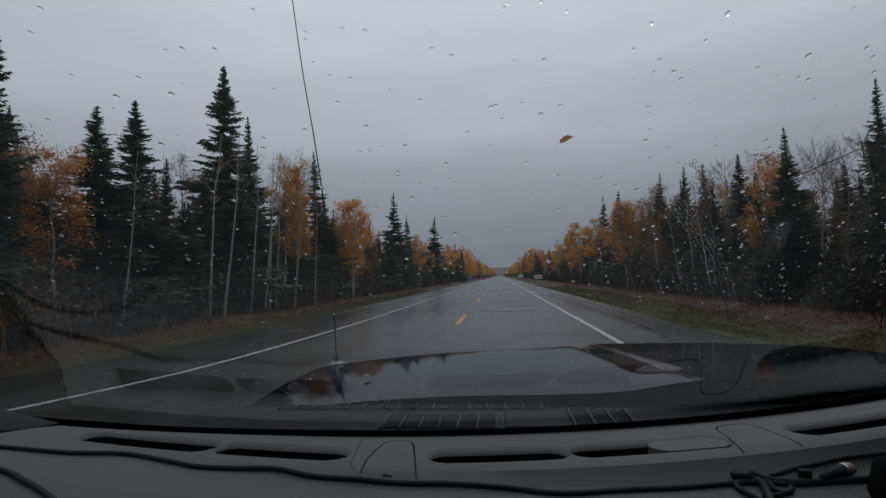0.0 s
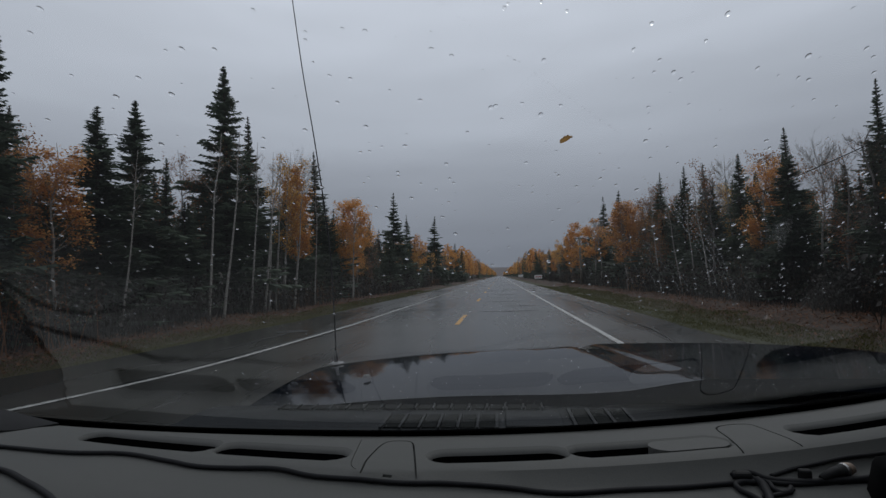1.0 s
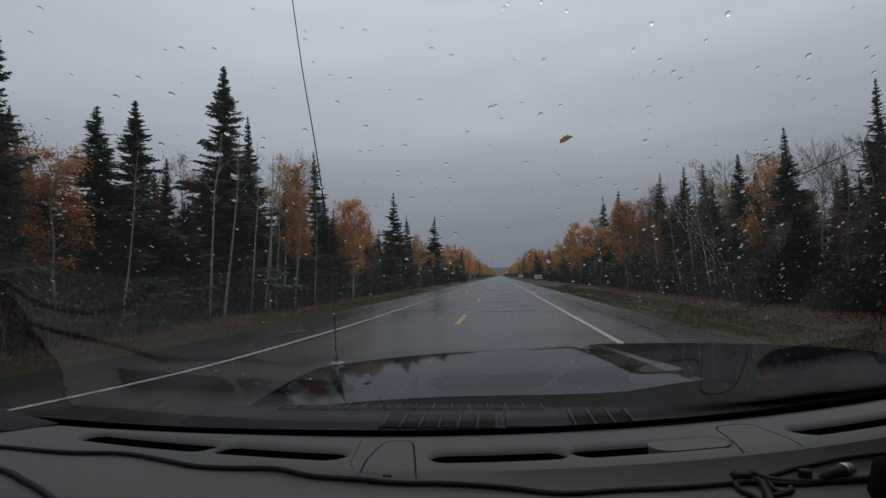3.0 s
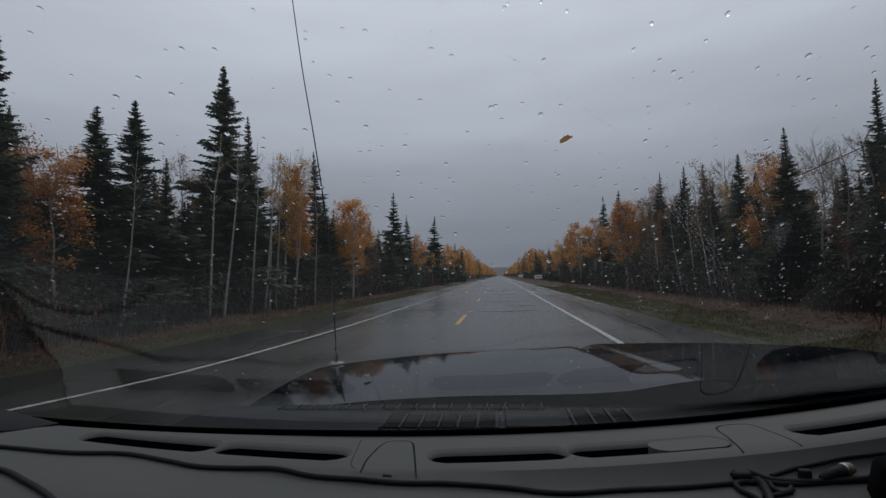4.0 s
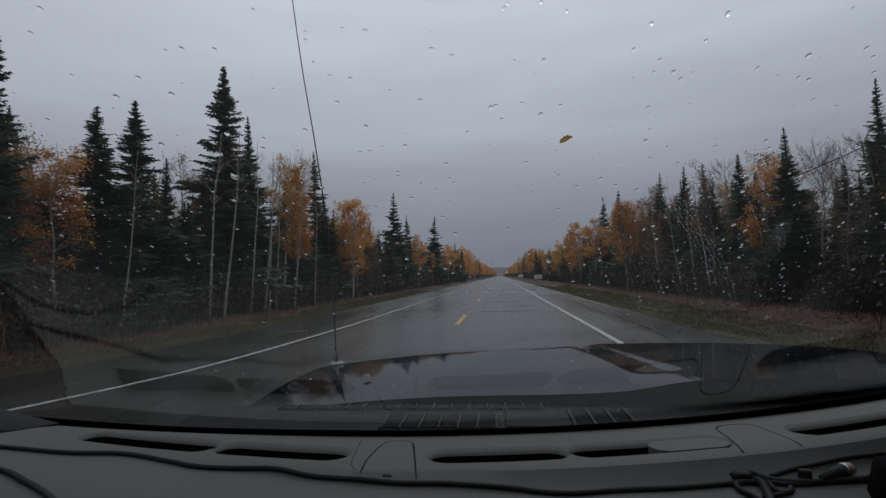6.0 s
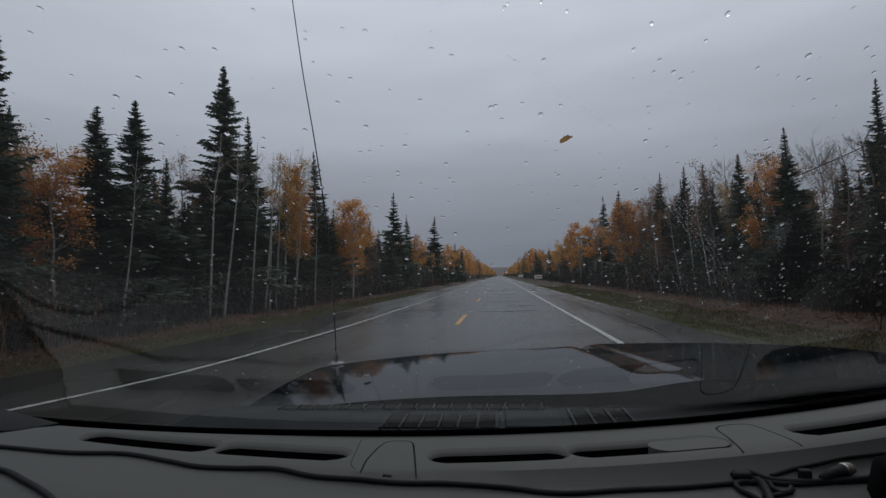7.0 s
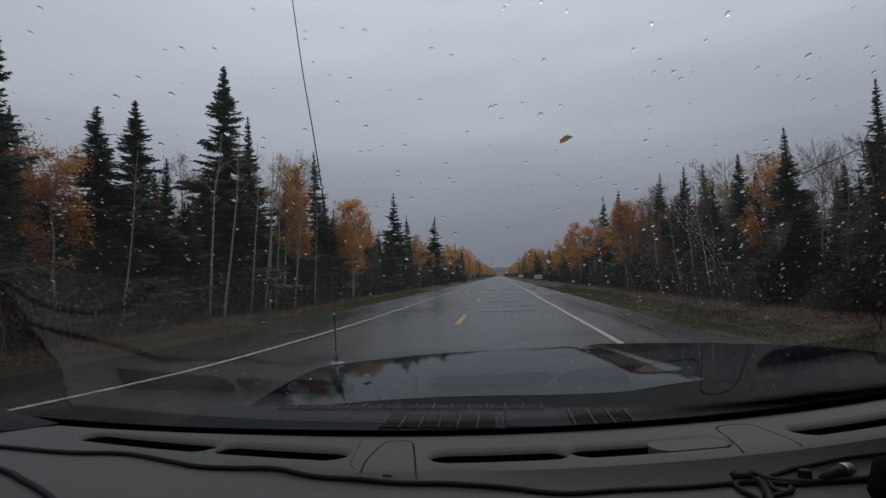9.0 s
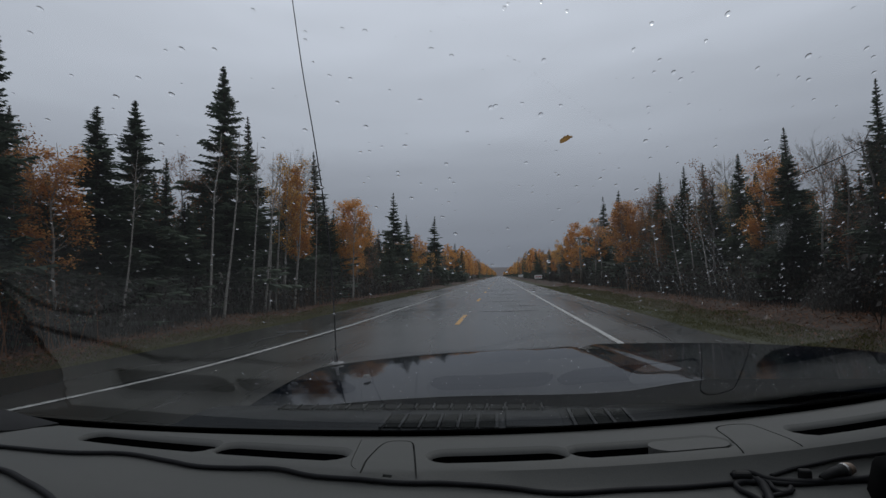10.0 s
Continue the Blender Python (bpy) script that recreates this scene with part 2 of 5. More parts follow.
M_PLATE = grained("grey_nozzle_plastic", [(0.3, (0.10, 0.10, 0.10)), (0.7, (0.17, 0.17, 0.165))], 20, (0.4, 0.6), (0.1, 0.0005), 10)
M_ROD = grained("antenna_rod_metal", [(0.3, (0.01, 0.01, 0.011)), (0.7, (0.02, 0.02, 0.022))], 20, (0.35, 0.5), (0.1, 0.0005), 10, 0.2)
M_LINER = grained("cabin_lining", [(0.3, (0.012, 0.012, 0.013)), (0.7, (0.025, 0.025, 0.025))], 6, (0.8, 0.95), (0.3, 0.001), 60)
M_LINER.node_tree.nodes["Principled BSDF"].inputs["Specular IOR Level"].default_value = 0.2
M_RUBBER = grained("tyre_rubber", [(0.3, (0.012, 0.012, 0.012)), (0.7, (0.025, 0.025, 0.025))], 12, (0.7, 0.9), (0.3, 0.002), 10)
M_PAPER = grained("pale_plastic", [(0.3, (0.42, 0.42, 0.40)), (0.7, (0.58, 0.58, 0.55))], 12, (0.6, 0.8), (0.1, 0.0005), 10)
M_SIGN = grained("white_sign_board", [(0.3, (0.6, 0.6, 0.58)), (0.7, (0.8, 0.8, 0.78))], 4, (0.4, 0.6), (0.1, 0.001))
M_SIGNRED = grained("red_sign_band", [(0.3, (0.35, 0.03, 0.03)), (0.7, (0.5, 0.05, 0.04))], 4, (0.4, 0.6), (0.1, 0.001))
M_WOOD = grained("weathered_wood", [(0.3, (0.10, 0.08, 0.06)), (0.7, (0.22, 0.19, 0.15))], 4, (0.8, 0.95), (0.4, 0.004), 6, stretch=(1, 1, 0.15))
M_FALLEN = leafy("fallen_yellow_leaf", [(0.0, (0.58, 0.42, 0.22)), (0.5, (0.64, 0.48, 0.27)), (1.0, (0.70, 0.54, 0.32))], 0.85)
M_GLASS = clear_pane("windscreen_glass")
M_DROP = water_drop("rain_water")


# ---- mesh helpers ----
def mesh_of(name, verts, faces, *mats, smooth=False):
    me = bpy.data.meshes.new(name)
    me.from_pydata([tuple(v) for v in verts], [], faces)
    for m in mats:
        me.materials.append(m)
    if smooth:
        me.polygons.foreach_set("use_smooth", [True] * len(me.polygons))
    me.update()
    return me


def part(name, bm, mat, parent, label="", smooth=False):
    """Links a bmesh, or a mesh, as one object under a thing or a part."""
    if isinstance(bm, bmesh.types.BMesh):
        me = bpy.data.meshes.new(name)
        bmesh.ops.recalc_face_normals(bm, faces=bm.faces)
        bm.to_mesh(me)
        bm.free()
        me.materials.append(mat)
        if smooth:
            me.polygons.foreach_set("use_smooth", [True] * len(me.polygons))
            me.set_sharp_from_angle(angle=radians(50))
    else:
        me = bm
    ob = new(name, me)
    if parent:
        ob.parent = parent
        ob.matrix_parent_inverse = Matrix.Translation(-parent.matrix_basis.translation) if parent.parent is None else Matrix()
    if label:
        ob["label"] = label
    return ob


def empty(name, x, y, z):
    e = new(name)
    e.empty_display_size = 0.2
    e.matrix_basis = Matrix.Translation((x, y, z))
    return e


def box(bm, x0, x1, y0, y1, z0, z1, bevel=0.0, turn=None):
    made = bmesh.ops.create_cube(bm, size=1.0)["verts"]
    for v in made:
        v.co = Vector((x0 + (v.co.x + 0.5) * (x1 - x0), y0 + (v.co.y + 0.5) * (y1 - y0), z0 + (v.co.z + 0.5) * (z1 - z0)))
        if turn:
            v.co = turn @ v.co
    if bevel:
        edges = list({e for v in made for e in v.link_edges})
        bmesh.ops.bevel(bm, geom=edges, offset=bevel, segments=2, affect="EDGES", profile=0.5)
    return bm


def tube_data(points, radii, sides, verts, faces, cap=True):
    """Adds a tapered tube along points to verts and faces."""
    pts = [Vector(p) for p in points]
    start = len(verts)
    for i, p in enumerate(pts):
        d = (pts[min(i + 1, len(pts) - 1)] - pts[max(i - 1, 0)]).normalized()
        a = d.cross(Vector((0.31, 0.95, 0.05)) if abs(d.z) > 0.8 else Vector((0, 0, 1))).normalized()
        b = d.cross(a)
        for k in range(sides):
            w = 2 * math.pi * k / sides
            verts.append(p + (a * math.cos(w) + b * math.sin(w)) * radii[i])
    for i in range(len(pts) - 1):
        for k in range(sides):
            q, n = start + i * sides, (k + 1) % sides
            faces.append((q + k, q + n, q + sides + n, q + sides + k))
    if cap:
        faces.append(tuple(start + k for k in reversed(range(sides))))
        faces.append(tuple(start + (len(pts) - 1) * sides + k for k in range(sides)))


def tube(name, points, radii, sides, mat):
    v, f = [], []
    tube_data(points, radii, sides, v, f)
    return mesh_of(name, v, f, mat, smooth=True)


def smooth_path(points, steps=8):
    """Catmull-Rom through the points."""
    p = [Vector(q) for q in points]
    p = [2 * p[0] - p[1]] + p + [2 * p[-1] - p[-2]]
    out = []
    for i in range(1, len(p) - 2):
        for k in range(steps):
            t = k / steps
            a, b, c, d = p[i - 1 : i + 3]
            out.append(0.5 * (2 * b + (c - a) * t + (2 * a - 5 * b + 4 * c - d) * t * t + (3 * b - a - 3 * c + d) * t ** 3))
    return out + [p[-2]]


# ---- ground, road and markings ----
ROAD_L, ROAD_R = -7.2, 4.4
LANE_L, LANE_C, LANE_R = -4.56, -1.28, 2.22


def view_bow(y):
    """How far the left edge bows out nearby, bent to fit the camera's view."""
    y = min(max(y, 3.5), 17.0)
    return 0.0045 * (17.0 - y) ** 2 + 0.06 * max(0.0, 8.0 - y) ** 1.8


def ground_z(x, y):
    """Height of the ground: level under the road, a shallow ditch beside it, uneven in the woods."""
    d = max(ROAD_L - 1.4 * view_bow(y) - x, x - ROAD_R, 0.0)
    if d <= 0:
        return -0.08
    dip = -0.06 - 0.34 * min(d / 2.4, 1.0) + 0.25 * min(max(d - 2.4, 0) / 3.0, 1.0)
    return dip + 0.10 * noise.noise(Vector((x * 0.35, y * 0.22, 0))) * min(d, 1.0)


def build_ground():
    xs = [-5000, -1500, -500, -200, -90, -60, -45] + [-36 + 1.5 * i for i in range(16)] + [-12.5 + 0.5 * i for i in range(11)] + [ROAD_L, ROAD_L + 0.2, ROAD_R - 0.2, ROAD_R]
    xs += [4.6 + 0.5 * i for i in range(12)] + [11 + 1.5 * i for i in range(16)] + [45, 60, 90, 200, 500, 1500, 5000]
    ys = [-300, -100, -40] + [-20 + 1.0 * i for i in range(90)] + [72 + 4 * i for i in range(40)] + [240, 280, 340, 420, 520, 700, 950, 1400, 2200, 3500, 5000]
    verts = [(x, y, ground_z(x, y)) for y in ys for x in xs]
    n = len(xs)
    faces = [(j * n + i, j * n + i + 1, (j + 1) * n + i + 1, (j + 1) * n + i) for j in range(len(ys) - 1) for i in range(n - 1)]
    g = new("ground", mesh_of("ground", verts, faces, M_GROUND, smooth=True))
    tagged(g, "dull green grass verges turning to brown leaf litter under trees", "ground", kind="structure")


def build_road():
    rng = random.Random(3)
    ys = [-60 + 1.5 * i for i in range(120)] + [120 + 10 * i for i in range(60)] + [730 + 60 * i for i in range(25)]
    verts, faces = [], []
    for y in ys:
        wl, wr = 0.12 * noise.noise(Vector((0.3, y * 0.4, 1))), 0.12 * noise.noise(Vector((5.3, y * 0.4, 1)))
        wl -= 1.4 * view_bow(y)
        for x, z in ((ROAD_L + wl - 0.12, -0.10), (ROAD_L + wl, -0.01), (LANE_C, 0.0), (ROAD_R + wr, -0.01), (ROAD_R + wr + 0.12, -0.10)):
            verts.append((x, y, z))
    for j in range(len(ys) - 1):
        for i in range(4):
            faces.append((j * 5 + i, j * 5 + i + 1, (j + 1) * 5 + i + 1, (j + 1) * 5 + i))
    road = new("road", mesh_of("road", verts, faces, M_ASPHALT))
    tagged(road, "straight two-lane road of wet grey asphalt with wide shoulders", "road", kind="structure")

    def stripe(name, x, half, y0, y1, mat, parent, step=1.0):
        v, f = [], []
        count = max(2, int((y1 - y0) / step) + 1)
        for k in range(count):
            y = y0 + (y1 - y0) * k / (count - 1)
            e = 0.012 * noise.noise(Vector((x, y * 1.7, 3))) - (view_bow(y) if x == LANE_L else 0)
            for xx in (x - half + e, x + half + e):
                v.append((xx, y, 0.004 if abs(xx) > 9 else 0.005))
        for k in range(count - 1):
            f.append((2 * k, 2 * k + 1, 2 * k + 3, 2 * k + 2))
        return part(name, mesh_of(name, v, f, mat), mat, parent)

    for x, label in ((LANE_L, "worn white edge line on the wet asphalt"), (LANE_R, "white edge line beside the paved shoulder")):
        tagged(stripe("edge_line", x, 0.065, -40, 900, M_WHITE, None), label, "road marking", kind="structure")
    dash = None
    for k in range(-1, 40):
        y = 13.5 + 12.2 * k
        if dash is None:
            dash = stripe("centre_dash", LANE_C, 0.07, 0, 3.3, M_YELLOW, None)
            tagged(dash, "yellow painted dash on the wet road centre", "road marking", "centre line dashes", "structure")
            dash.matrix_basis = Matrix.Translation((0, y, 0))
        else:
            copy_thing(dash, Matrix.Translation((0, y, 0)))
    v, f = [], []
    ys = [6 + 0.8 * k for k in range(80)]
    for y in ys:
        e, w = 0.05 * noise.noise(Vector((2.0, y * 0.5, 5))), 0.035 + 0.03 * noise.noise(Vector((8.0, y * 0.35, 5)))
        e -= view_bow(y)
        v += [(LANE_L - 0.16 + e - max(w, 0.008), y, 0.003), (LANE_L - 0.16 + e + max(w, 0.008), y, 0.003)]
    f = [(2 * k, 2 * k + 1, 2 * k + 3, 2 * k + 2) for k in range(len(ys) - 1)]
    tagged(new("joint_seal", mesh_of("joint_seal", v, f, M_TAR)), "uneven black tar joint beside the white edge line", "road joint", kind="structure")
    # sealed cracks along the shoulders, and darker damp patches across the lanes
    for k in range(14):
        side = rng.choice((-1, 1, 1))
        x0, y0 = (rng.uniform(2.6, 3.9), 11 + 5.5 * k) if side > 0 else (rng.uniform(-6.6, -5.4), 9 + 6 * k)
        pts = [(x0 + 0.28 * noise.noise(Vector((k * 3.1, s * 0.9, 0))) + 0.07 * s * rng.uniform(-1, 1), y0 + s * 0.5) for s in range(9)]
        v, f = [], []
        for i, (x, y) in enumerate(pts):
            w = 0.045 * math.sin(math.pi * (i + 0.4) / 9) + 0.008
            v += [(x - w, y, 0.003), (x + w, y, 0.003)]
        f = [(2 * i, 2 * i + 1, 2 * i + 3, 2 * i + 2) for i in range(len(pts) - 1)]
        tagged(new("crack_seal", mesh_of("crack_seal", v, f, M_TAR)), "black tar-sealed crack winding along the road shoulder", "road crack", "sealed cracks", "structure")
    for x0, y0, y1 in ((3.35, 9.5, 27.0), (-5.9, 16.0, 30.0), (3.0, 34.0, 52.0)):
        v, count = [], int((y1 - y0) / 0.35)
        for i in range(count + 1):
            y = y0 + (y1 - y0) * i / count
            x = x0 + 0.35 * noise.noise(Vector((y * 0.16, x0, 2))) + 0.10 * noise.noise(Vector((y * 0.9, x0, 6)))
            w = 0.022 + 0.016 * noise.noise(Vector((y * 0.7, x0, 9)))
            v += [(x - w, y, 0.003), (x + w, y, 0.003)]
        f = [(2 * i, 2 * i + 1, 2 * i + 3, 2 * i + 2) for i in range(count)]
        tagged(new("crack_seal", mesh_of("crack_seal", v, f, M_TAR)), "long black tar-sealed crack along the road shoulder", "road crack", "sealed cracks", "structure")
    for y0, xa, xb in ((19.5, -6.8, -2.2), (29.0, -1.6, 2.1), (27.2, -5.6, -3.0), (44.0, -4.6, 3.9), (62.0, -6.6, 2.0)):
        v, count = [], int((xb - xa) / 0.25)
        for i in range(count + 1):
            x = xa + (xb - xa) * i / count
            y = y0 + 0.30 * noise.noise(Vector((x * 0.7, y0, 1))) + 0.08 * noise.noise(Vector((x * 3.0, y0, 4)))
            w = 0.055 + 0.045 * noise.noise(Vector((x * 1.3, y0, 7)))
            v += [(x, y - w, 0.003), (x, y + w, 0.003)]
        f = [(2 * i, 2 * i + 2, 2 * i + 3, 2 * i + 1) for i in range(count)]
        tagged(new("crack_seal", mesh_of("crack_seal", v, f, M_TAR)), "black tar-sealed crack running across the lanes", "road crack", "sealed cracks", "structure")
    for k in range(22):
        y, x = 13 + 4.2 * k + rng.uniform(-1, 1), rng.choice((-3.2, 0.4, 3.2, -6.0)) + rng.uniform(-0.5, 0.5)
        a, b = rng.uniform(0.35, 1.2), rng.uniform(0.12, 0.45)
        ring = [(x + a * math.cos(w) * (1 + 0.4 * noise.noise(Vector((k, math.cos(w) * 2, math.sin(w) * 2)))), y + b * math.sin(w) * (1 + 0.5 * noise.noise(Vector((k + 9, math.cos(w) * 3, math.sin(w) * 3)))), 0.002) for w in [i * math.pi / 12 for i in range(24)]]
        tagged(new("damp_patch", mesh_of("damp_patch", ring, [tuple(range(24))], M_PATCH)), "dark damp patch on worn grey asphalt", "road patch", "damp patches", "structure")


def build_hills():
    verts, faces = [], []
    xs = [-4000 + 80 * i for i in range(101)]
    rows = [(2300, 0.0), (2700, 0.55), (3100, 1.0), (3700, 0.9)]
    for y, s in rows:
        for x in xs:
            h = 62 + 26 * noise.noise(Vector((x * 0.0011 + 2.0, y * 0.0004, 0))) + 9 * noise.noise(Vector((x * 0.006, 4, 0))) - 10 * math.exp(-((x - 250) / 260) ** 2)
            verts.append((x, y, h * s - 1))
    n = len(xs)
    for j in range(len(rows) - 1):
        faces += [(j * n + i, j * n + i + 1, (j + 1) * n + i + 1, (j + 1) * n + i) for i in range(n - 1)]
    tagged(new("distant_hills", mesh_of("distant_hills", verts, faces, M_HILL, smooth=True)), "low brownish wooded hills in the far distance", "hills", kind="structure")


build_ground()
build_road()
build_hills()


# ---- trees ----
def spruce_meshes(seed, h, r, density=1.0, droop=0.42, bare=0.08, fine=1, sparse=1.4):
    rng = random.Random(seed)
    tv, tf = [], []
    lean = rng.uniform(-0.012, 0.012) * h
    axis = lambda z: Vector((lean * (z / h) ** 2, 0.4 * lean * (z / h), z))
    levels = [0, 0.1, 0.3, 0.55, 0.8, 0.99]
    tube_data([axis(s * h) for s in levels], [0.011 * h * (1 - 0.93 * s) + 0.006 for s in levels], 6, tv, tf)
    v, f = [], []
    z = bare * h
    shift = rng.uniform(0, 50)
    while z < 0.985 * h:
        s = z / h
        reach = r * (1 - s) ** 0.98 * (0.74 + 0.26 * min(1, s / 0.12)) * (1.0 + 0.22 * math.sin(math.pi * s)) + 0.015
        for b in range(rng.randint(7, 9)):
            if rng.random() > density:
                continue
            w = rng.uniform(0, 2 * math.pi)
            out = Vector((math.cos(w), math.sin(w), 0))
            side = Vector((-out.y, out.x, 0))
            # the outline bulges and thins unevenly round the stem
            lobe = 0.90 + 0.75 * noise.noise(Vector((out.x * 0.9 + shift, out.y * 0.9, z * 0.75)))
            L = reach * lobe * rng.uniform(0.55, 1.12)
            root = axis(z + rng.uniform(-0.1, 0.1))
            fall = droop * rng.uniform(0.6, 1.3) * (1 - 0.75 * s)
            steps = 4 + fine
            pts = [root + out * (L * q) + Vector((0, 0, L * (-fall * q + 0.30 * q * q))) for q in [k / steps for k in range(steps + 1)]]
            if L > 0.7:
                tube_data([pts[0], pts[steps // 2], pts[steps]], [0.012, 0.008, 0.003], 3, tv, tf, False)
            for k in range(1, steps + 1):
                p, q = pts[k - 1], pts[k]
                span = (0.36 * L * (1.15 - k / (steps + 1)) + 0.03 + 0.03 * (1 - s)) * rng.uniform(0.65, 1.3) * (1.35 if sparse > 1.5 else 1.0)
                for sgn in (-1, 1):
                    tip = q + side * (sgn * span) + out * (0.35 * span) - Vector((0, 0, span * rng.uniform(0.1, 0.6)))
                    i = len(v)
                    v += [p, q + out * (0.04 / fine), tip, (p + tip) * 0.5 - Vector((0, 0, 0.25 * span / fine))]
                    f += [(i, i + 1, i + 2), (i, i + 2, i + 3)]
                i = len(v)
                hang = span * rng.uniform(0.4, 0.95)
                v += [p, q, q - Vector((0, 0, hang)) + side * rng.uniform(-0.1, 0.1) * L, p - Vector((0, 0, hang * 0.6))]
                f += [(i, i + 1, i + 2, i + 3)]
        z += (0.15 + 0.13 * rng.random()) * (0.5 + 0.75 * (1 - s)) * h / 12 * sparse
    return mesh_of("trunk", tv, tf, M_BARK, smooth=True), mesh_of("crown", v, f, M_NEEDLE)


def limb_tree(seed, h, spread, limbs, twigs, low=0.35, bend=0.018):
    """A trunk with limbs and twigs: verts, faces and the twig tips."""
    rng = random.Random(seed)
    v, f, tips = [], [], []
    kink = [Vector((rng.uniform(-1, 1), rng.uniform(-1, 1), 0)) * bend * h for _ in range(6)]
    spine = [Vector((0, 0, 0))]
    for k in range(1, 7):
        spine.append(Vector((0, 0, h * k / 6)) + kink[k - 1] * (k / 3))
    spine = smooth_path(spine, 3)
    n = len(spine)
    tube_data(spine, [0.0085 * h * (1 - 0.9 * i / (n - 1)) + 0.004 for i in range(n)], 6, v, f)
    for _ in range(limbs):
        s = low + (0.94 - low) * rng.random() ** 1.1
        root = spine[min(n - 1, int(s * (n - 1)))]
        w = rng.uniform(0, 2 * math.pi)
        shape = math.sin(math.pi * min(1, (s - low) / (1 - low) * 0.75 + 0.2))
        L = spread * (0.25 + 0.75 * shape) * rng.uniform(0.6, 1.15)
        d = Vector((math.cos(w), math.sin(w), rng.uniform(0.5, 1.3))).normalized()
        pts = [root, root + d * L * 0.5 + Vector((0, 0, 0.05 * L)), root + d * L + Vector((0, 0, 0.22 * L))]
        tube_data(pts, [0.0028 * h * (1.1 - s) + 0.008, 0.012, 0.004], 4, v, f, False)
        tips.append(pts[2])
        for _ in range(twigs):
            q = rng.uniform(0.25, 1.0)
            a = pts[0].lerp(pts[2], q)
            e = (d + Vector((rng.uniform(-1, 1), rng.uniform(-1, 1), rng.uniform(-0.2, 0.9))) * 0.9).normalized()
            l2 = L * rng.uniform(0.25, 0.55)
            b = a + e * l2
            tube_data([a, b], [0.007, 0.002], 3, v, f, False)
            tips += [b, a.lerp(b, 0.5)]
            for _ in range(3):
                c = a.lerp(b, rng.uniform(0.4, 0.95))
                g = c + (e + Vector((rng.uniform(-1, 1), rng.uniform(-1, 1), rng.uniform(-0.4, 0.8)))).normalized() * l2 * 0.5
                i = len(v)
                thick = (g - c).orthogonal().normalized() * 0.005
                v += [c - thick, c + thick, g]
                f.append((i, i + 1, i + 2))
                tips.append(g)
    return v, f, tips


def leaves_at(seed, tips, count, size, blur):
    rng = random.Random(seed)
    v, f = [], []
    for _ in range(count):
        p = rng.choice(tips) + Vector((rng.gauss(0, blur), rng.gauss(0, blur), rng.gauss(0, blur * 0.8)))
        a = Vector((rng.uniform(-1, 1), rng.uniform(-1, 1), rng.uniform(-1, 1))).normalized()
        b = a.orthogonal().normalized()
        s = size * rng.uniform(0.6, 1.4)
        i = len(v)
        v += [p - a * s * 0.5, p + b * s * 0.38, p + a * s * 0.6, p - b * s * 0.38]
        f.append((i, i + 1, i + 2, i + 3))
    return v, f


def tree_thing(name, trunk, crown, label, group):
    e = empty(name, 0, -400, 0)
    for n, me in (("trunk", trunk), ("crown", crown)):
        o = new(n, me)
        o.parent = e
    tagged(e, label, "tree", group)
    return e


def broadleaf(seed, h, spread, limbs, twigs, leaves, size, leafmat, low=0.35, bark=None, bend=0.018):
    v, f, tips = limb_tree(seed, h, spread, limbs, twigs, low, bend)
    trunk = mesh_of("trunk", v, f, bark or M_BIRCH, smooth=True)
    lv, lf = leaves_at(seed + 50, tips, leaves, size, 0.2)
    return trunk, mesh_of("crown", lv, lf, leafmat)


SPRUCES = [tree_thing("spruce_tree", *spruce_meshes(11 + k, 12, r, d, dr, b), "dark green spruce with drooping boughs at the forest edge", "spruces")
           for k, (r, d, dr, b) in enumerate(((2.1, 0.95, 0.50, 0.05), (1.7, 0.92, 0.55, 0.08), (1.35, 0.90, 0.55, 0.10), (2.5, 0.9, 0.45, 0.04), (1.6, 0.65, 0.30, 0.14)))]
SPRUCES += [tree_thing("spruce_tree", *spruce_meshes(91 + k, 12, r, d, dr, b, 2, 1.05), "dark green spruce with drooping boughs at the forest edge", "spruces")
            for k, (r, d, dr, b) in enumerate(((2.2, 0.95, 0.55, 0.09), (1.75, 0.95, 0.55, 0.13), (1.5, 0.85, 0.40, 0.16)))]
ORANGES = [tree_thing("aspen_tree", *broadleaf(31 + k, 11, sp, 34, 7, n, 0.125, M_ORANGE, low), "aspen with glowing orange autumn leaves and pale trunk", "orange aspens")
           for k, (sp, n, low) in enumerate(((2.0, 8600, 0.26), (1.6, 7000, 0.33), (2.3, 8200, 0.38)))]
YELLOWS = [tree_thing("birch_tree", *broadleaf(41 + k, 11, sp, 30, 7, n, 0.10, M_YELLOWLEAF, low), "birch with thin yellow leaves on a white trunk", "yellow birches")
           for k, (sp, n, low) in enumerate(((1.8, 3200, 0.36), (2.2, 5600, 0.45)))]
RUSTS = [tree_thing("birch_tree", *broadleaf(51 + k, 10, sp, 32, 7, n, 0.09, M_RUST, low, M_TWIG), "half-bare birch with sparse rust-brown leaves", "rusty birches")
         for k, (sp, n, low) in enumerate(((1.7, 3000, 0.25), (1.4, 2200, 0.2)))]
BARES = [tree_thing("bare_tree", *broadleaf(61 + k, 11, sp, 34, 12, 200, 0.06, M_RUST, low, bark), "leafless birch with fine grey twigs and pale trunk", "bare birches")
         for k, (sp, low, bark) in enumerate(((1.7, 0.5, M_BIRCH), (1.2, 0.35, M_TWIG), (2.3, 0.68, M_BIRCH)))]
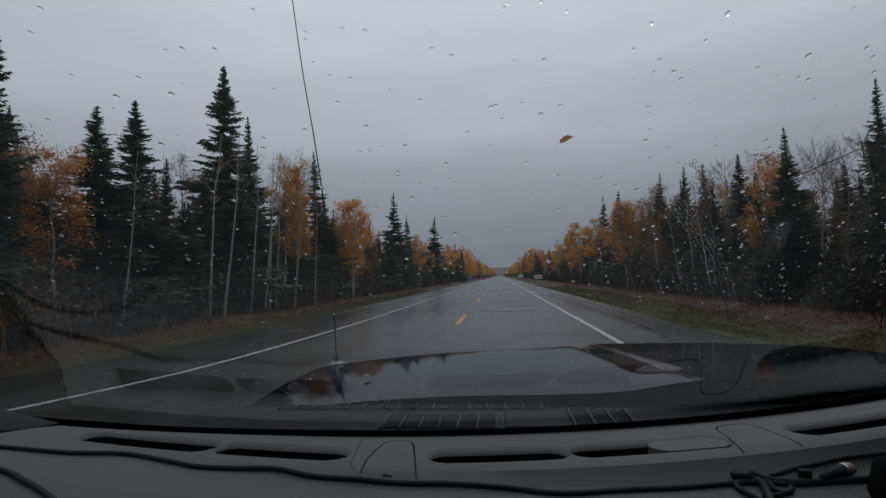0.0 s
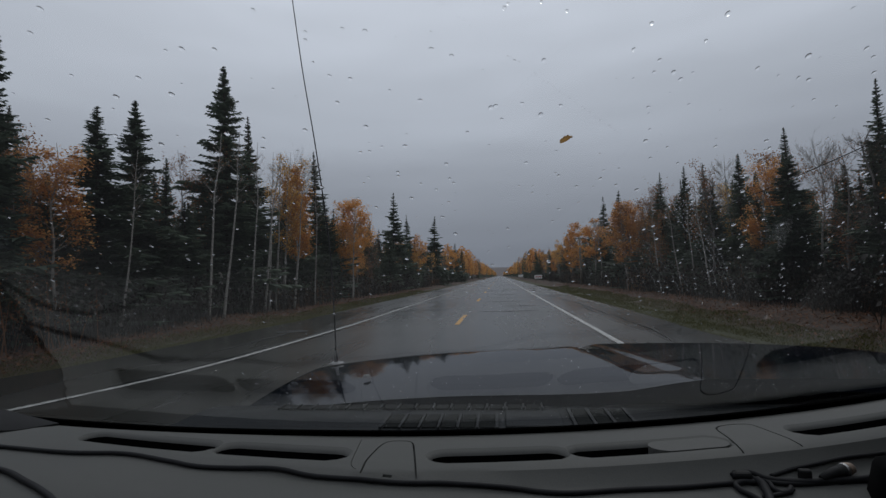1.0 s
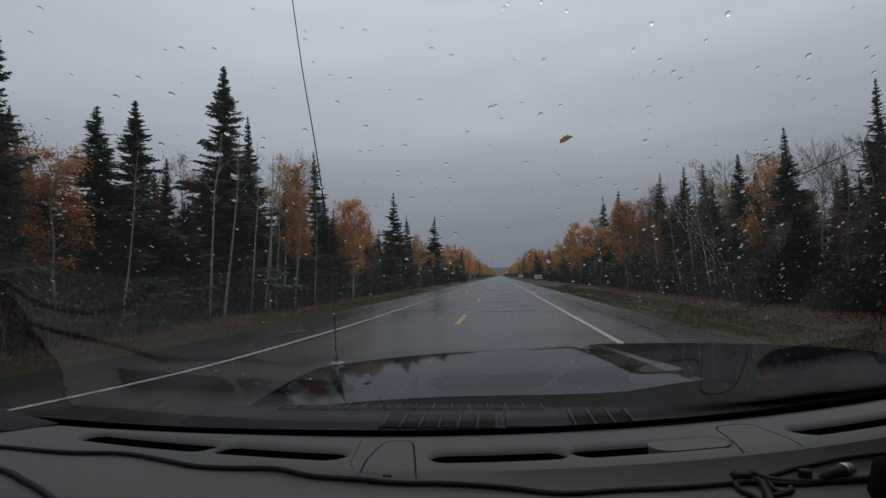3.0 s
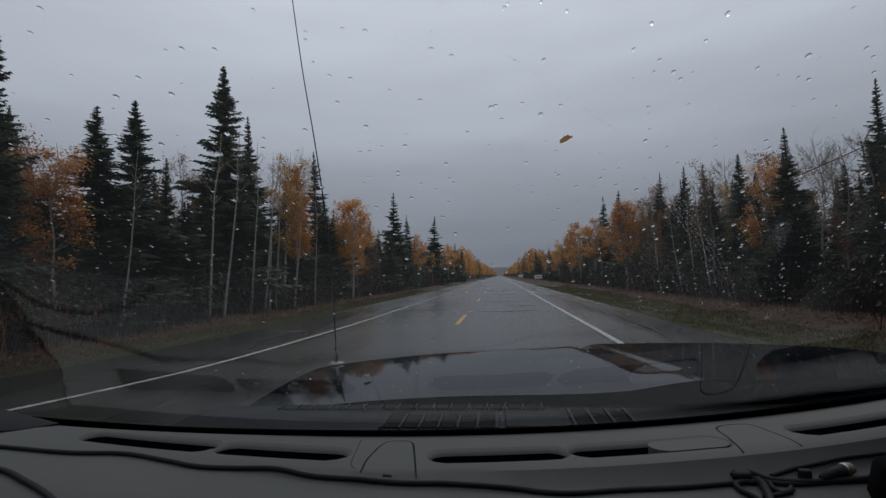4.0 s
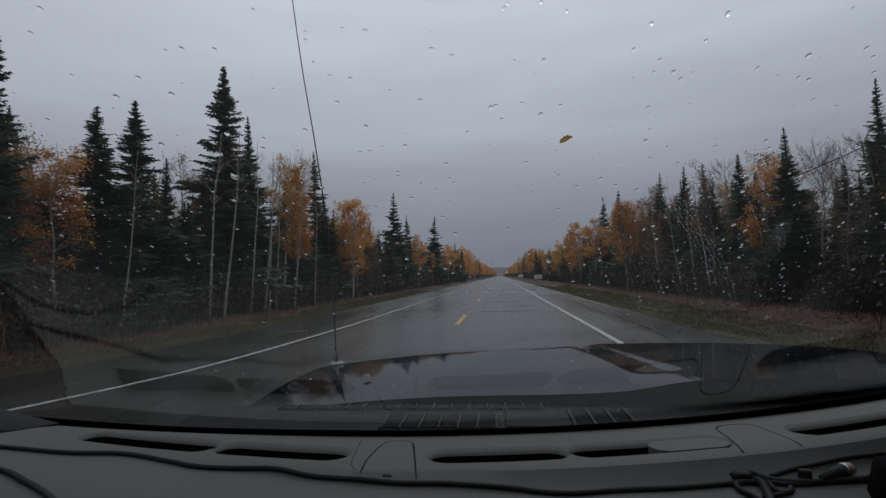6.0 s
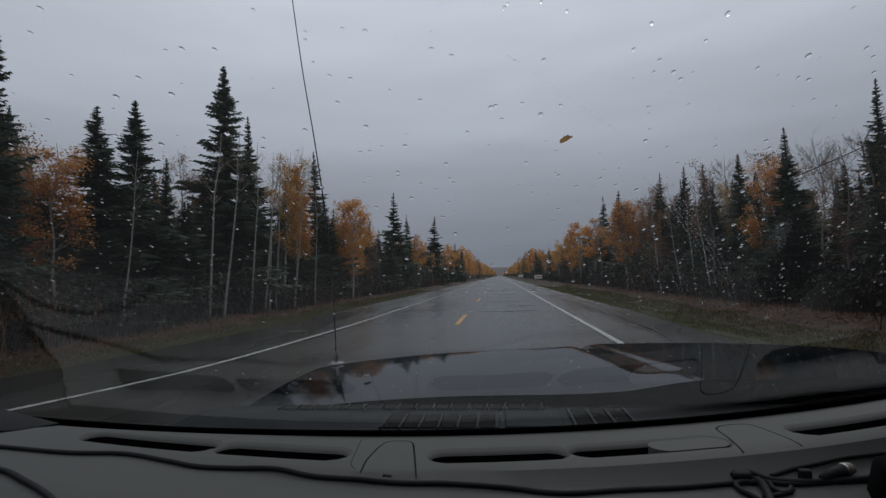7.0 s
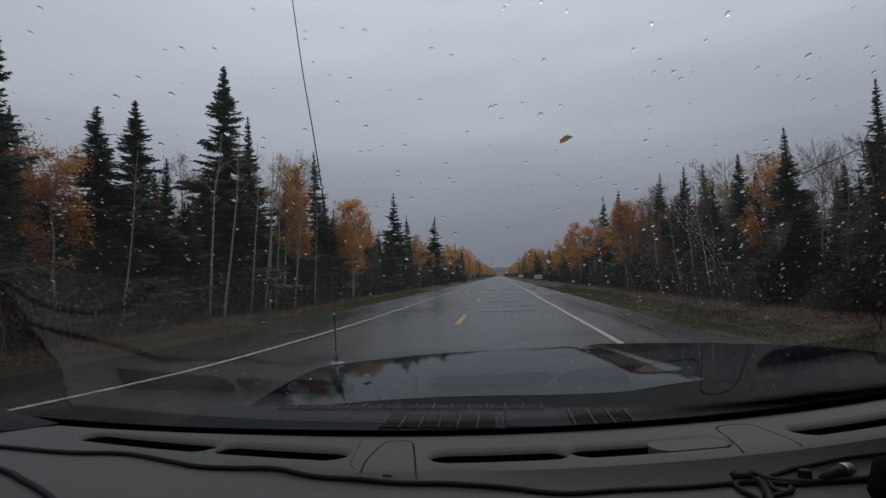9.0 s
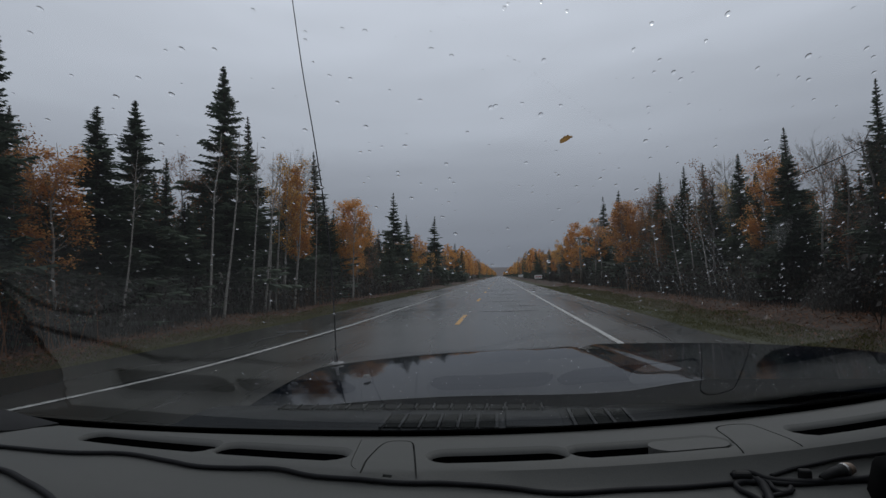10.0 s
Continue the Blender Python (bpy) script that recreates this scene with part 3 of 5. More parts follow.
BARES.append(tree_thing("bare_tree", *broadleaf(67, 11, 0.75, 16, 6, 120, 0.06, M_RUST, 0.62, M_BIRCH, 0.006), "slim pale birch trunk with few high bare twigs", "bare birches"))
# plainer forms of each kind for the distance
SPRUCES += [tree_thing("spruce_tree", *spruce_meshes(111 + k, 12, r, 0.95, 0.5, 0.06, 1, 2.2), "dark green spruce with drooping boughs at the forest edge", "spruces") for k, r in enumerate((2.0, 1.5))]
ORANGES += [tree_thing("aspen_tree", *broadleaf(131 + k, 11, sp, 20, 3, 1900, 0.20, M_ORANGE, 0.3), "aspen with glowing orange autumn leaves and pale trunk", "orange aspens") for k, sp in enumerate((2.0, 1.7))]
YELLOWS += [tree_thing("birch_tree", *broadleaf(141 + k, 11, 2.0, 20, 3, 1200, 0.18, M_YELLOWLEAF, 0.4), "birch with thin yellow leaves on a white trunk", "yellow birches") for k in range(2)]
RUSTS += [tree_thing("birch_tree", *broadleaf(151 + k, 10, 1.6, 20, 4, 800, 0.16, M_RUST, 0.25, M_TWIG), "half-bare birch with sparse rust-brown leaves", "rusty birches") for k in range(2)]
BARES += [tree_thing("bare_tree", *broadleaf(161 + k, 11, 1.6, 22, 6, 60, 0.10, M_RUST, 0.45, M_TWIG), "leafless birch with fine grey twigs and pale trunk", "bare birches") for k in range(2)]
PLAIN_FROM = {"S": 8, "O": 3, "Y": 2, "R": 2, "B": 4}
KINDS = {"S": SPRUCES, "O": ORANGES, "Y": YELLOWS, "R": RUSTS, "B": BARES}
HEIGHT = {"S": 12.0, "O": 11.6, "Y": 11.6, "R": 10.6, "B": 11.8}
tree_rng = random.Random(77)


def plant(kind, which, x, y, top, wide=1.0, lean=0.0):
    if y > 52 or y < 1:
        which = PLAIN_FROM[kind] + which % 2
    src = KINDS[kind][which]
    z = ground_z(x, y) - 0.05
    s = (top - z) / HEIGHT[kind]
    m = Matrix.Translation((x, y, z)) @ pose(0, 0, 0, tree_rng.uniform(-1.5, 1.5), tree_rng.uniform(-1.5, 1.5) + lean, 0) @ pose(0, 0, 0, 0, 0, tree_rng.uniform(0, 360)) @ Matrix.Diagonal((s * wide, s * wide, s, 1))
    made = copy_thing(src, m)
    made.matrix_basis = m
    return made


# the trees that stand out, as kind, form, across, ahead, height of the top, breadth
STANDING_LEFT = [
    ("O", 1, -13.6, 13.0, 6.4, 1.1), ("R", 0, -14.8, 12.8, 7.5, 1.0), ("S", 5, -13.6, 11.2, 3.4, 1.9), ("S", 7, -13.8, 11.1, 10.4, 1.0), ("B", 1, -14.2, 11.6, 6.4, 1.1), ("S", 5, -14.4, 15.4, 8.2, 1.77), ("S", 6, -14.8, 17.5, 9.3, 1.85),
    ("R", 0, -15.5, 21.2, 8.6, 0.9), ("S", 6, -14.2, 23.2, 13.4, 1.56), ("S", 7, -15.3, 27.5, 12.0, 1.49), ("Y", 0, -13.0, 27.2, 10.0, 0.95), ("O", 1, -12.8, 28.4, 9.2, 0.85),
    ("B", 2, -15.0, 34.2, 11.5, 0.9), ("S", 2, -14.4, 35.9, 11.9, 1.77), ("O", 0, -12.4, 38.6, 8.8, 1.15), ("S", 1, -14.7, 51.7, 7.8, 1.85),
    ("S", 0, -14.7, 64.0, 13.6, 1.42), ("S", 1, -14.7, 74.6, 11.8, 1.42), ("O", 0, -13.0, 74.4, 8.9, 1.0),
]
STANDING_LEFT_FAR = [
    ("S", 0, -13.5, 96.3, 14.4, 1.42), ("O", 0, -13.0, 120, 10.6, 1.0), ("S", 0, -13.3, 144, 12.0, 1.56), ("S", 1, -13.3, 165, 11.4, 1.56), ("O", 1, -13.0, 190, 11.0, 1.0),
    ("O", 0, -13.0, 132, 9.8, 1.0), ("O", 1, -13.0, 320, 10.3, 1.2),
]
# pale trunks at the very edge of the woods
PALE_TRUNKS = [
    ("B", 3, -12.4, 18.8, 8.6, 0.9, 5.0), ("B", 3, -12.2, 19.6, 8.9, 0.9, 6.0), ("B", 3, -12.6, 22.6, 9.4, 0.8, 4.0), ("B", 3, -12.3, 23.4, 9.0, 0.9, 5.5), ("B", 3, -12.5, 24.3, 9.2, 0.8, 3.5),
    ("B", 3, -12.8, 25.6, 9.6, 0.9, 4.5), ("B", 3, -12.3, 27.0, 9.4, 0.8, 3.0), ("B", 3, -12.5, 30.6, 8.6, 0.8, 2.5), ("B", 3, -12.0, 37.2, 7.8, 0.8, 3.0), ("B", 3, -12.8, 14.6, 6.6, 0.8, 4.0),
    ("B", 3, 10.8, 33.5, 7.0, 0.9, -3.0), ("B", 3, 10.9, 30.0, 6.8, 0.9, -5.0), ("B", 3, 10.7, 25.5, 6.4, 0.8, -4.0), ("B", 3, 10.8, 42.0, 7.6, 0.8, -3.0), ("B", 3, 11.0, 28.2, 6.2, 0.8, -4.0),
]
STANDING_RIGHT = [
    ("O", 0, 11.0, 66.0, 8.8, 1.5), ("O", 1, 10.9, 56.0, 7.8, 1.4), ("S", 1, 13.1, 60.7, 11.0, 1.42), ("S", 2, 13.6, 55.5, 10.8, 1.42), ("O", 0, 11.0, 42.3, 7.8, 1.25),
    ("R", 0, 12.0, 39.7, 8.7, 1.0), ("S", 1, 12.6, 38.0, 9.0, 1.35), ("S", 2, 12.9, 39.8, 8.6, 1.56), ("S", 1, 12.6, 33.5, 8.5, 1.42), ("R", 1, 12.0, 28.9, 8.1, 1.0),
    ("S", 2, 12.5, 29.4, 7.8, 1.70), ("B", 0, 12.5, 26.8, 8.1, 0.9), ("S", 6, 12.5, 25.9, 7.4, 1.42), ("O", 1, 12.0, 22.7, 6.7, 1.0), ("S", 7, 12.4, 21.5, 7.4, 1.63),
    ("B", 2, 12.5, 19.9, 6.3, 1.0), ("R", 1, 12.0, 17.9, 5.9, 1.1), ("B", 1, 12.0, 16.4, 6.7, 1.3), ("O", 1, 13.0, 15.2, 6.8, 1.1), ("S", 6, 13.3, 17.0, 6.0, 1.70),
    ("O", 1, 11.5, 95.6, 8.4, 1.0), ("S", 0, 12.0, 86.8, 8.7, 1.42), ("R", 0, 11.5, 127, 8.4, 1.0), ("S", 1, 11.0, 143, 9.0, 1.70), ("O", 0, 11.4, 78.0, 8.4, 1.0),
]
UNDERSTOREY_AND_UNSEEN = [
    ("S", 6, -13.4, 9.2, 3.8, 1.8), ("S", 5, -14.6, 13.6, 5.3, 1.85), ("S", 6, -14.2, 19.9, 5.3, 1.85), ("S", 5, -14.5, 20.2, 5.3, 1.99), ("S", 6, -14.6, 25.3, 6.9, 1.85), ("S", 6, -14.8, 31.0, 8.2, 1.70),
    ("S", 0, -14.4, 33.1, 6.9, 1.70), ("S", 0, -14.2, 38.4, 6.1, 1.70), ("S", 2, -14.8, 40.3, 7.9, 1.85), ("S", 5, 11.9, 20.7, 4.5, 1.99), ("S", 6, 12.1, 23.4, 4.9, 1.99), ("S", 0, 12.2, 28.3, 5.2, 1.85),
    ("S", 1, 12.3, 34.9, 5.5, 1.85), ("S", 0, 12.0, 40.3, 5.5, 1.85), ("S", 6, 13.7, 27.3, 6.0, 1.70), ("S", 3, 12.2, 48.0, 6.2, 1.56), ("S", 6, 13.6, 19.1, 4.7, 1.85), ("S", 5, 13.3, 14.7, 4.2, 1.99),
    ("S", 0, 13.4, 33.0, 6.9, 1.7), ("S", 1, 13.8, 29.4, 6.6, 1.7), ("S", 0, 13.6, 38.0, 7.2, 1.7), ("S", 3, 13.9, 24.0, 5.9, 1.5), ("S", 0, 14.0, 20.5, 5.5, 1.7), ("S", 1, 14.4, 17.0, 5.0, 1.7),
    # the three tallest spruces are out of view, added to shade the dashboard
    ("S", 3, 13.6, 43.5, 7.4, 1.4), ("S", 0, 14.2, 48.5, 7.9, 1.6), ("S", 5, 13.8, 11.0, 7.2, 1.3), ("S", 6, 12.2, 8.0, 12.0, 1.1), ("S", 5, 11.8, 4.5, 13.0, 1.1), ("S", 6, 11.6, 0.5, 13.5, 1.1), ("S", 0, -16.0, 24.0, 7.6, 1.7), ("S", 3, -16.4, 29.0, 8.0, 1.4),
    ("S", 0, -16.2, 34.0, 7.8, 1.6), ("S", 1, -16.0, 40.0, 7.6, 1.7), ("S", 3, -16.0, 18.5, 5.8, 1.4), ("S", 0, -16.5, 14.0, 5.0, 1.6),
]
for row in STANDING_LEFT + STANDING_LEFT_FAR + PALE_TRUNKS + STANDING_RIGHT + UNDERSTOREY_AND_UNSEEN:
    plant(*row)


def fill_woods():
    """The rest of the forest's edge, between and behind the trees that stand out."""
    rng = random.Random(5)
    for side in (-1, 1):
        for k in range(150):
            y = -14 + 1.2 * k + rng.uniform(-0.8, 0.8)
            deep = rng.random() ** 1.4
            x = -13.2 - 9 * deep if side < 0 else 10.8 + 9 * deep
            near = y < 48
            kind = rng.choices("SORBY", ((0.52, 0.02, 0.18, 0.25, 0.03) if side < 0 else (0.42, 0.02, 0.32, 0.23, 0.01)) if near else (0.42, 0.14, 0.20, 0.18, 0.06))[0]
            top = rng.uniform(4.6, 7.4) + 0.8 * deep + max(y, 0) * 0.03 if near else rng.uniform(6.0, 9.0) + 1.4 * deep
            if side > 0:
                # out of view beside the car, trees made taller to shade dashboard and hood
                top = top * (2.0 if y < 9.5 else 1.0 if near else 0.88)
            if kind == "O":
                top *= 0.85
            which = rng.randrange(PLAIN_FROM[kind]) if kind != "S" else rng.randrange(5, 8) if 0 < y < 26 else rng.randrange(5)
            plant(kind, which, x, y, top, rng.uniform(0.85, 1.25) * (1.3 if kind == "S" else 1.0))


fill_woods()
for group in KINDS.values():
    for src in group:
        for o in (*src.children_recursive, src):
            bpy.data.objects.remove(o)


# ---- far woods, brush and grass: past counting ----
def scatter_mesh(name, protos, placed, mats, label, category):
    """One object of many small copies; placed: rows of form, x, y, z, turn, across, up."""
    av, af, am, base = [], [], [], 0
    for which, x, y, z, w, sx, sz in placed:
        pv, pf, pm = protos[which]
        c, s = math.cos(w), math.sin(w)
        q = np.empty_like(pv)
        q[:, 0], q[:, 1], q[:, 2] = (pv[:, 0] * c - pv[:, 1] * s) * sx + x, (pv[:, 0] * s + pv[:, 1] * c) * sx + y, pv[:, 2] * sz + z
        av.append(q)
        af += [tuple(i + base for i in face) for face in pf]
        am += pm
        base += len(pv)
    me = bpy.data.meshes.new(name)
    me.from_pydata(np.concatenate(av).tolist(), [], af)
    for m in mats:
        me.materials.append(m)
    me.polygons.foreach_set("material_index", am)
    me.update()
    return tagged(new(name, me), label, category, kind="stuff")


def far_spruce(seed):
    rng = random.Random(seed)
    v, f = [], []
    z = 0.1
    while z < 0.97:
        r = 0.13 * (1 - z) ** 0.8 + 0.006
        for _ in range(7):
            w, L = rng.uniform(0, 6.28), r * rng.uniform(0.6, 1.2)
            o, s = Vector((math.cos(w), math.sin(w), 0)), Vector((-math.sin(w), math.cos(w), 0))
            p = Vector((0, 0, z + rng.uniform(-0.02, 0.02)))
            i = len(v)
            v += [p + Vector((0, 0, 0.03)), p + o * L * 0.7 + s * L * 0.3, p + o * L - Vector((0, 0, 0.05)), p + o * L * 0.6 - s * L * 0.3 - Vector((0, 0, 0.04))]
            f.append((i, i + 1, i + 2, i + 3))
        z += 0.045
    i = len(v)
    v += [Vector((-0.008, 0, 0)), Vector((0.008, 0, 0)), Vector((0, 0, 0.99))]
    f.append((i, i + 1, i + 2))
    return np.array([tuple(p) for p in v]), f, [0] * len(f)


def far_broadleaf(seed, n, slot, fat=0.14, leaf=0.022):
    rng = random.Random(seed)
    v, f = [], []
    for _ in range(n):
        u = rng.uniform(0.25, 0.98)
        r = fat * math.sin(math.pi * (u - 0.15) / 0.9) * rng.random() ** 0.4
        w = rng.uniform(0, 6.28)
        p = Vector((r * math.cos(w), r * math.sin(w), u))
        a = Vector((rng.uniform(-1, 1), rng.uniform(-1, 1), rng.uniform(-1, 1))).normalized() * leaf
        b = a.orthogonal() * 0.8
        i = len(v)
        v += [p - a, p + b, p + a, p - b]
        f.append((i, i + 1, i + 2, i + 3))
    m = [slot] * len(f)
    for k in range(3):
        x, y = rng.uniform(-0.05, 0.05), rng.uniform(-0.05, 0.05)
        i = len(v)
        v += [Vector((-0.007 + x * 0.3, y * 0.3, 0)), Vector((0.007 + x * 0.3, y * 0.3, 0)), Vector((x, y, 0.9))]
        f.append((i, i + 1, i + 2))
        m.append(5)
    return np.array([tuple(p) for p in v]), f, m


FAR = [far_spruce(1), far_spruce(2), far_spruce(3), far_broadleaf(4, 130, 1, 0.14, 0.025), far_broadleaf(5, 120, 1, 0.17, 0.025), far_broadleaf(6, 90, 2, 0.14, 0.024), far_broadleaf(7, 90, 3), far_broadleaf(8, 60, 3, 0.11), far_broadleaf(9, 300, 3, 0.13, 0.010), far_broadleaf(10, 260, 3, 0.11, 0.010)]


def build_far_woods():
    rng = random.Random(21)
    rows = []
    for side in (-1, 1):
        # deep woods behind the edge
        for _ in range(560):
            y, d = rng.uniform(-12, 170), 4 + 26 * rng.random() ** 1.3
            x = -13 - d if side < 0 else 10.5 + d
            near = (5, 5, 5, 0, 0, 0, 0, 0, 4, 4) if y < 70 else (5, 5, 5, 1, 1, 1, 4, 4, 0, 0)
            rows.append((rng.choices(range(10), near)[0], x, y, -0.3, rng.uniform(0, 6.28), *(lambda h: (h, h))(rng.uniform(5.6, 7.8) + min(max(y, 0), 80) * 0.016)))
        # along the road towards the vanishing point
        for k in range(460):
            y = 165 + 1400 * (k / 460) ** 1.5
            x = (-12.5 - 14 * rng.random() ** 1.8) if side < 0 else (10.5 + 14 * rng.random() ** 1.8)
            orange = noise.noise(Vector((y * 0.012 + side * 7, side, 0))) > -0.1
            which = rng.choices(range(8), (1, 1, 1, 6, 6, 2, 2, 1) if orange else (4, 4, 4, 1, 1, 1, 3, 2))[0]
            h = rng.uniform(9.0, 13.5) if side < 0 else rng.uniform(8.0, 11.5)
            rows.append((which, x, y, -0.3, rng.uniform(0, 6.28), h, h))
    scatter_mesh("far_woods", FAR, rows, (M_NEEDLE, M_ORANGE, M_YELLOWLEAF, M_RUST, M_BRUSH, M_TWIG), "mixed dark spruces and orange autumn birches along the road", "woods")


def brush_clump(seed, slot, leaf=0.046, leaves=3):
    rng = random.Random(seed)
    v, f = [], []
    for _ in range(46):
        x, y, w = rng.gauss(0, 0.4), rng.gauss(0, 0.4), rng.uniform(0, 6.28)
        h, t = rng.uniform(0.5, 1.0), 0.009
        lx, ly = rng.uniform(-0.25, 0.25), rng.uniform(-0.25, 0.25)
        i = len(v)
        v += [Vector((x - t * math.cos(w), y - t * math.sin(w), 0)), Vector((x + t * math.cos(w), y + t * math.sin(w), 0)), Vector((x + lx, y + ly, h))]
        f.append((i, i + 1, i + 2))
        for _ in range(leaves):
            q = rng.uniform(0.3, 1.0)
            p = Vector((x + lx * q, y + ly * q, h * q)) + Vector((rng.gauss(0, 0.06), rng.gauss(0, 0.06), 0))
            a = Vector((rng.uniform(-1, 1), rng.uniform(-1, 1), rng.uniform(-1, 1))).normalized() * leaf
            b = a.orthogonal() * 0.7
            i = len(v)
            v += [p - a, p + b, p + a, p - b]
            f.append((i, i + 1, i + 2, i + 3))
    return np.array([tuple(p) for p in v]), f, [slot] * len(f)


def build_brush():
    rng = random.Random(8)
    protos = [brush_clump(1, 0), brush_clump(2, 0), brush_clump(3, 0), brush_clump(4, 1, 0.018, 10)]
    rows = []
    for side in (-1, 1):
        for _ in range(540):
            y, d = -6 + 120 * rng.random() ** 1.3, 8 * rng.random() ** 1.5
            x = -12.7 - d if side < 0 else 10.6 + d
            h = rng.uniform(0.9, 2.3) + 0.16 * d
            rows.append((rng.choices(range(4), (4, 4, 4, 1))[0], x, y, ground_z(x, y) - 0.03, rng.uniform(0, 6.28), h * 0.8, h))
    scatter_mesh("brush", protos, rows, (M_BRUSH, M_RUST), "dense dark leafless brush with a few rusty leaves", "undergrowth")


def build_grass():
    rng = random.Random(9)
    v, f = [], []
    for _ in range(90000):
        side = rng.random() < 0.5
        y = 3 + 60 * rng.random() ** 1.8
        d = 3.9 * rng.random() ** 0.9 + 0.5 * noise.noise(Vector((y * 0.3, 4.0, side)))
        if d < 0:
            continue
        x = ROAD_L - 1.4 * view_bow(y) - 0.1 - d if side else ROAD_R + 0.1 + d
        if noise.noise(Vector((x * 0.9, y * 0.5, 7))) < -0.45:
            continue
        z, h, w = ground_z(x, y) - 0.01, rng.uniform(0.025, 0.07) + 0.010 * d, rng.uniform(0, 6.28)
        t = 0.006 + 0.0006 * y
        i = len(v)
        v += [(x - t * math.cos(w), y - t * math.sin(w), z), (x + t * math.cos(w), y + t * math.sin(w), z), (x + rng.uniform(-0.07, 0.07), y + rng.uniform(-0.07, 0.07), z + h)]
        f.append((i, i + 1, i + 2))
    tagged(new("verge_grass", mesh_of("verge_grass", v, f, M_GRASS)), "short dull green and straw-coloured grass along the verge", "grass", kind="stuff")


def build_leaf_litter():
    """Fallen leaves strewn between the grass and the trees."""
    rng = random.Random(14)
    v, f = [], []
    for _ in range(30000):
        side = rng.random() < 0.5
        y = 4 + 70 * rng.random() ** 1.7
        d = rng.gauss(0, 1.1)
        x = -11.7 - 0.8 * d if side else 9.6 + d
        if not (-15 < x < min(-10.3, ROAD_L - 1.4 * view_bow(y) - 0.4) or ROAD_R + 0.8 < x < 13):
            continue
        z = ground_z(x, y) + rng.uniform(0.005, 0.05)
        a = Vector((rng.uniform(-1, 1), rng.uniform(-1, 1), rng.uniform(-0.5, 0.5))).normalized() * rng.uniform(0.025, 0.06)
        b = a.cross(Vector((rng.uniform(-0.5, 0.5), rng.uniform(-0.5, 0.5), 1))).normalized() * a.length * 0.6
        c, i = Vector((x, y, z)), len(v)
        v += [c - a, c + b, c + a, c - b]
        f.append((i, i + 1, i + 2, i + 3))
    tagged(new("leaf_litter", mesh_of("leaf_litter", v, f, M_LITTER)), "wet brown fallen leaves strewn along the forest edge", "leaf litter", kind="stuff")


build_leaf_litter()
build_far_woods()
build_brush()
build_grass()


# ---- roadside things ----
def build_sign(x, y, w, h, z, band, label):
    e = empty("roadside_sign", x, y, ground_z(x, y))
    g = ground_z(x, y)
    for px in (x - w * 0.35, x + w * 0.35):
        part("post", box(bmesh.new(), px - 0.04, px + 0.04, y + 0.03, y + 0.11, g - 0.1, z + h * 0.9, 0.006), M_WOOD, e)
    part("board", box(bmesh.new(), x - w / 2, x + w / 2, y - 0.02, y + 0.03, z, z + h, 0.006), M_SIGN, e)
    if band:
        part("band", box(bmesh.new(), x - w * 0.42, x + w * 0.42, y - 0.026, y - 0.018, z + h * 0.35, z + h * 0.6, 0.001), M_SIGNRED, e, "red band across the board")
    tagged(e, label, "sign", "roadside signs")


build_sign(7.6, 96, 1.5, 0.7, 0.5, True, "white roadside board with a red band on wooden posts")
build_sign(8.0, 186, 1.9, 0.9, 0.5, False, "plain white roadside board on two wooden posts")


def build_power_line():
    ends = []
    for x, y in ((10.6, 2.0), (10.0, 60.0)):
        e = empty("utility_pole", x, y, ground_z(x, y))
        part("shaft", tube("shaft", [(x, y, -0.5), (x, y, 3.0), (x, y, 5.9)], [0.14, 0.12, 0.10], 10, M_WOOD), M_WOOD, e)
        part("crossarm", box(bmesh.new(), x - 0.6, x + 0.6, y - 0.05, y + 0.05, 5.55, 5.67, 0.01), M_WOOD, e)
        part("insulator", tube("insulator", [(x - 0.4, y, 5.67), (x - 0.4, y, 5.72), (x - 0.4, y, 5.80)], [0.04, 0.055, 0.03], 10, M_PLATE), M_PLATE, e, "grey glazed insulator")
        tagged(e, "weathered wooden utility pole among the roadside trees", "utility pole", "utility poles")
        ends.append(Vector((x - 0.4, y, 5.80)))
    pts = [ends[0].lerp(ends[1], k / 40) - Vector((0, 0, 1.9 * 4 * (k / 40) * (1 - k / 40))) for k in range(41)]
    tagged(new("power_cable", tube("power_cable", pts, [0.013] * 41, 6, M_CABLE)), "thin black overhead cable sagging along the forest edge", "cable")


build_power_line()


# ---- the car ----
DASH_Z = 1.15
CAR_X, HALF = 0.35, 1.15
car = empty("car", CAR_X, 0.6, 0.0)
tagged(car, "dark wet pickup standing in the lane of a forest road", "car")


def base_y(x):
    """The line where the dashboard meets the windscreen; it bows forward to the middle of the car, its curve fitted to
    the camera's view.
    """
    x = min(x, 0.62)
    return 0.64 + (0.30 if x > -0.2 else 0.17) * (x + 0.2) ** 2


def glass_point(x, s, lift=0.0):
    """A point on the windscreen, s metres up from its foot; it wraps steeper towards both sides."""
    d = -0.2 - x
    wrap = 0.5 * (d + math.sqrt(d * d + 0.0064))
    e = min(max(x, -0.62), 0.46)
    rake = radians(25.4 + 2.3 * e + 19.0 * e * e + 6.3 * min(wrap, 0.5))
    y, z = base_y(x) + 0.010 + 0.015 * wrap - s * math.cos(rake), DASH_Z + s * math.sin(rake)
    return Vector((x, y + lift * math.sin(rake), z + lift * math.cos(rake)))


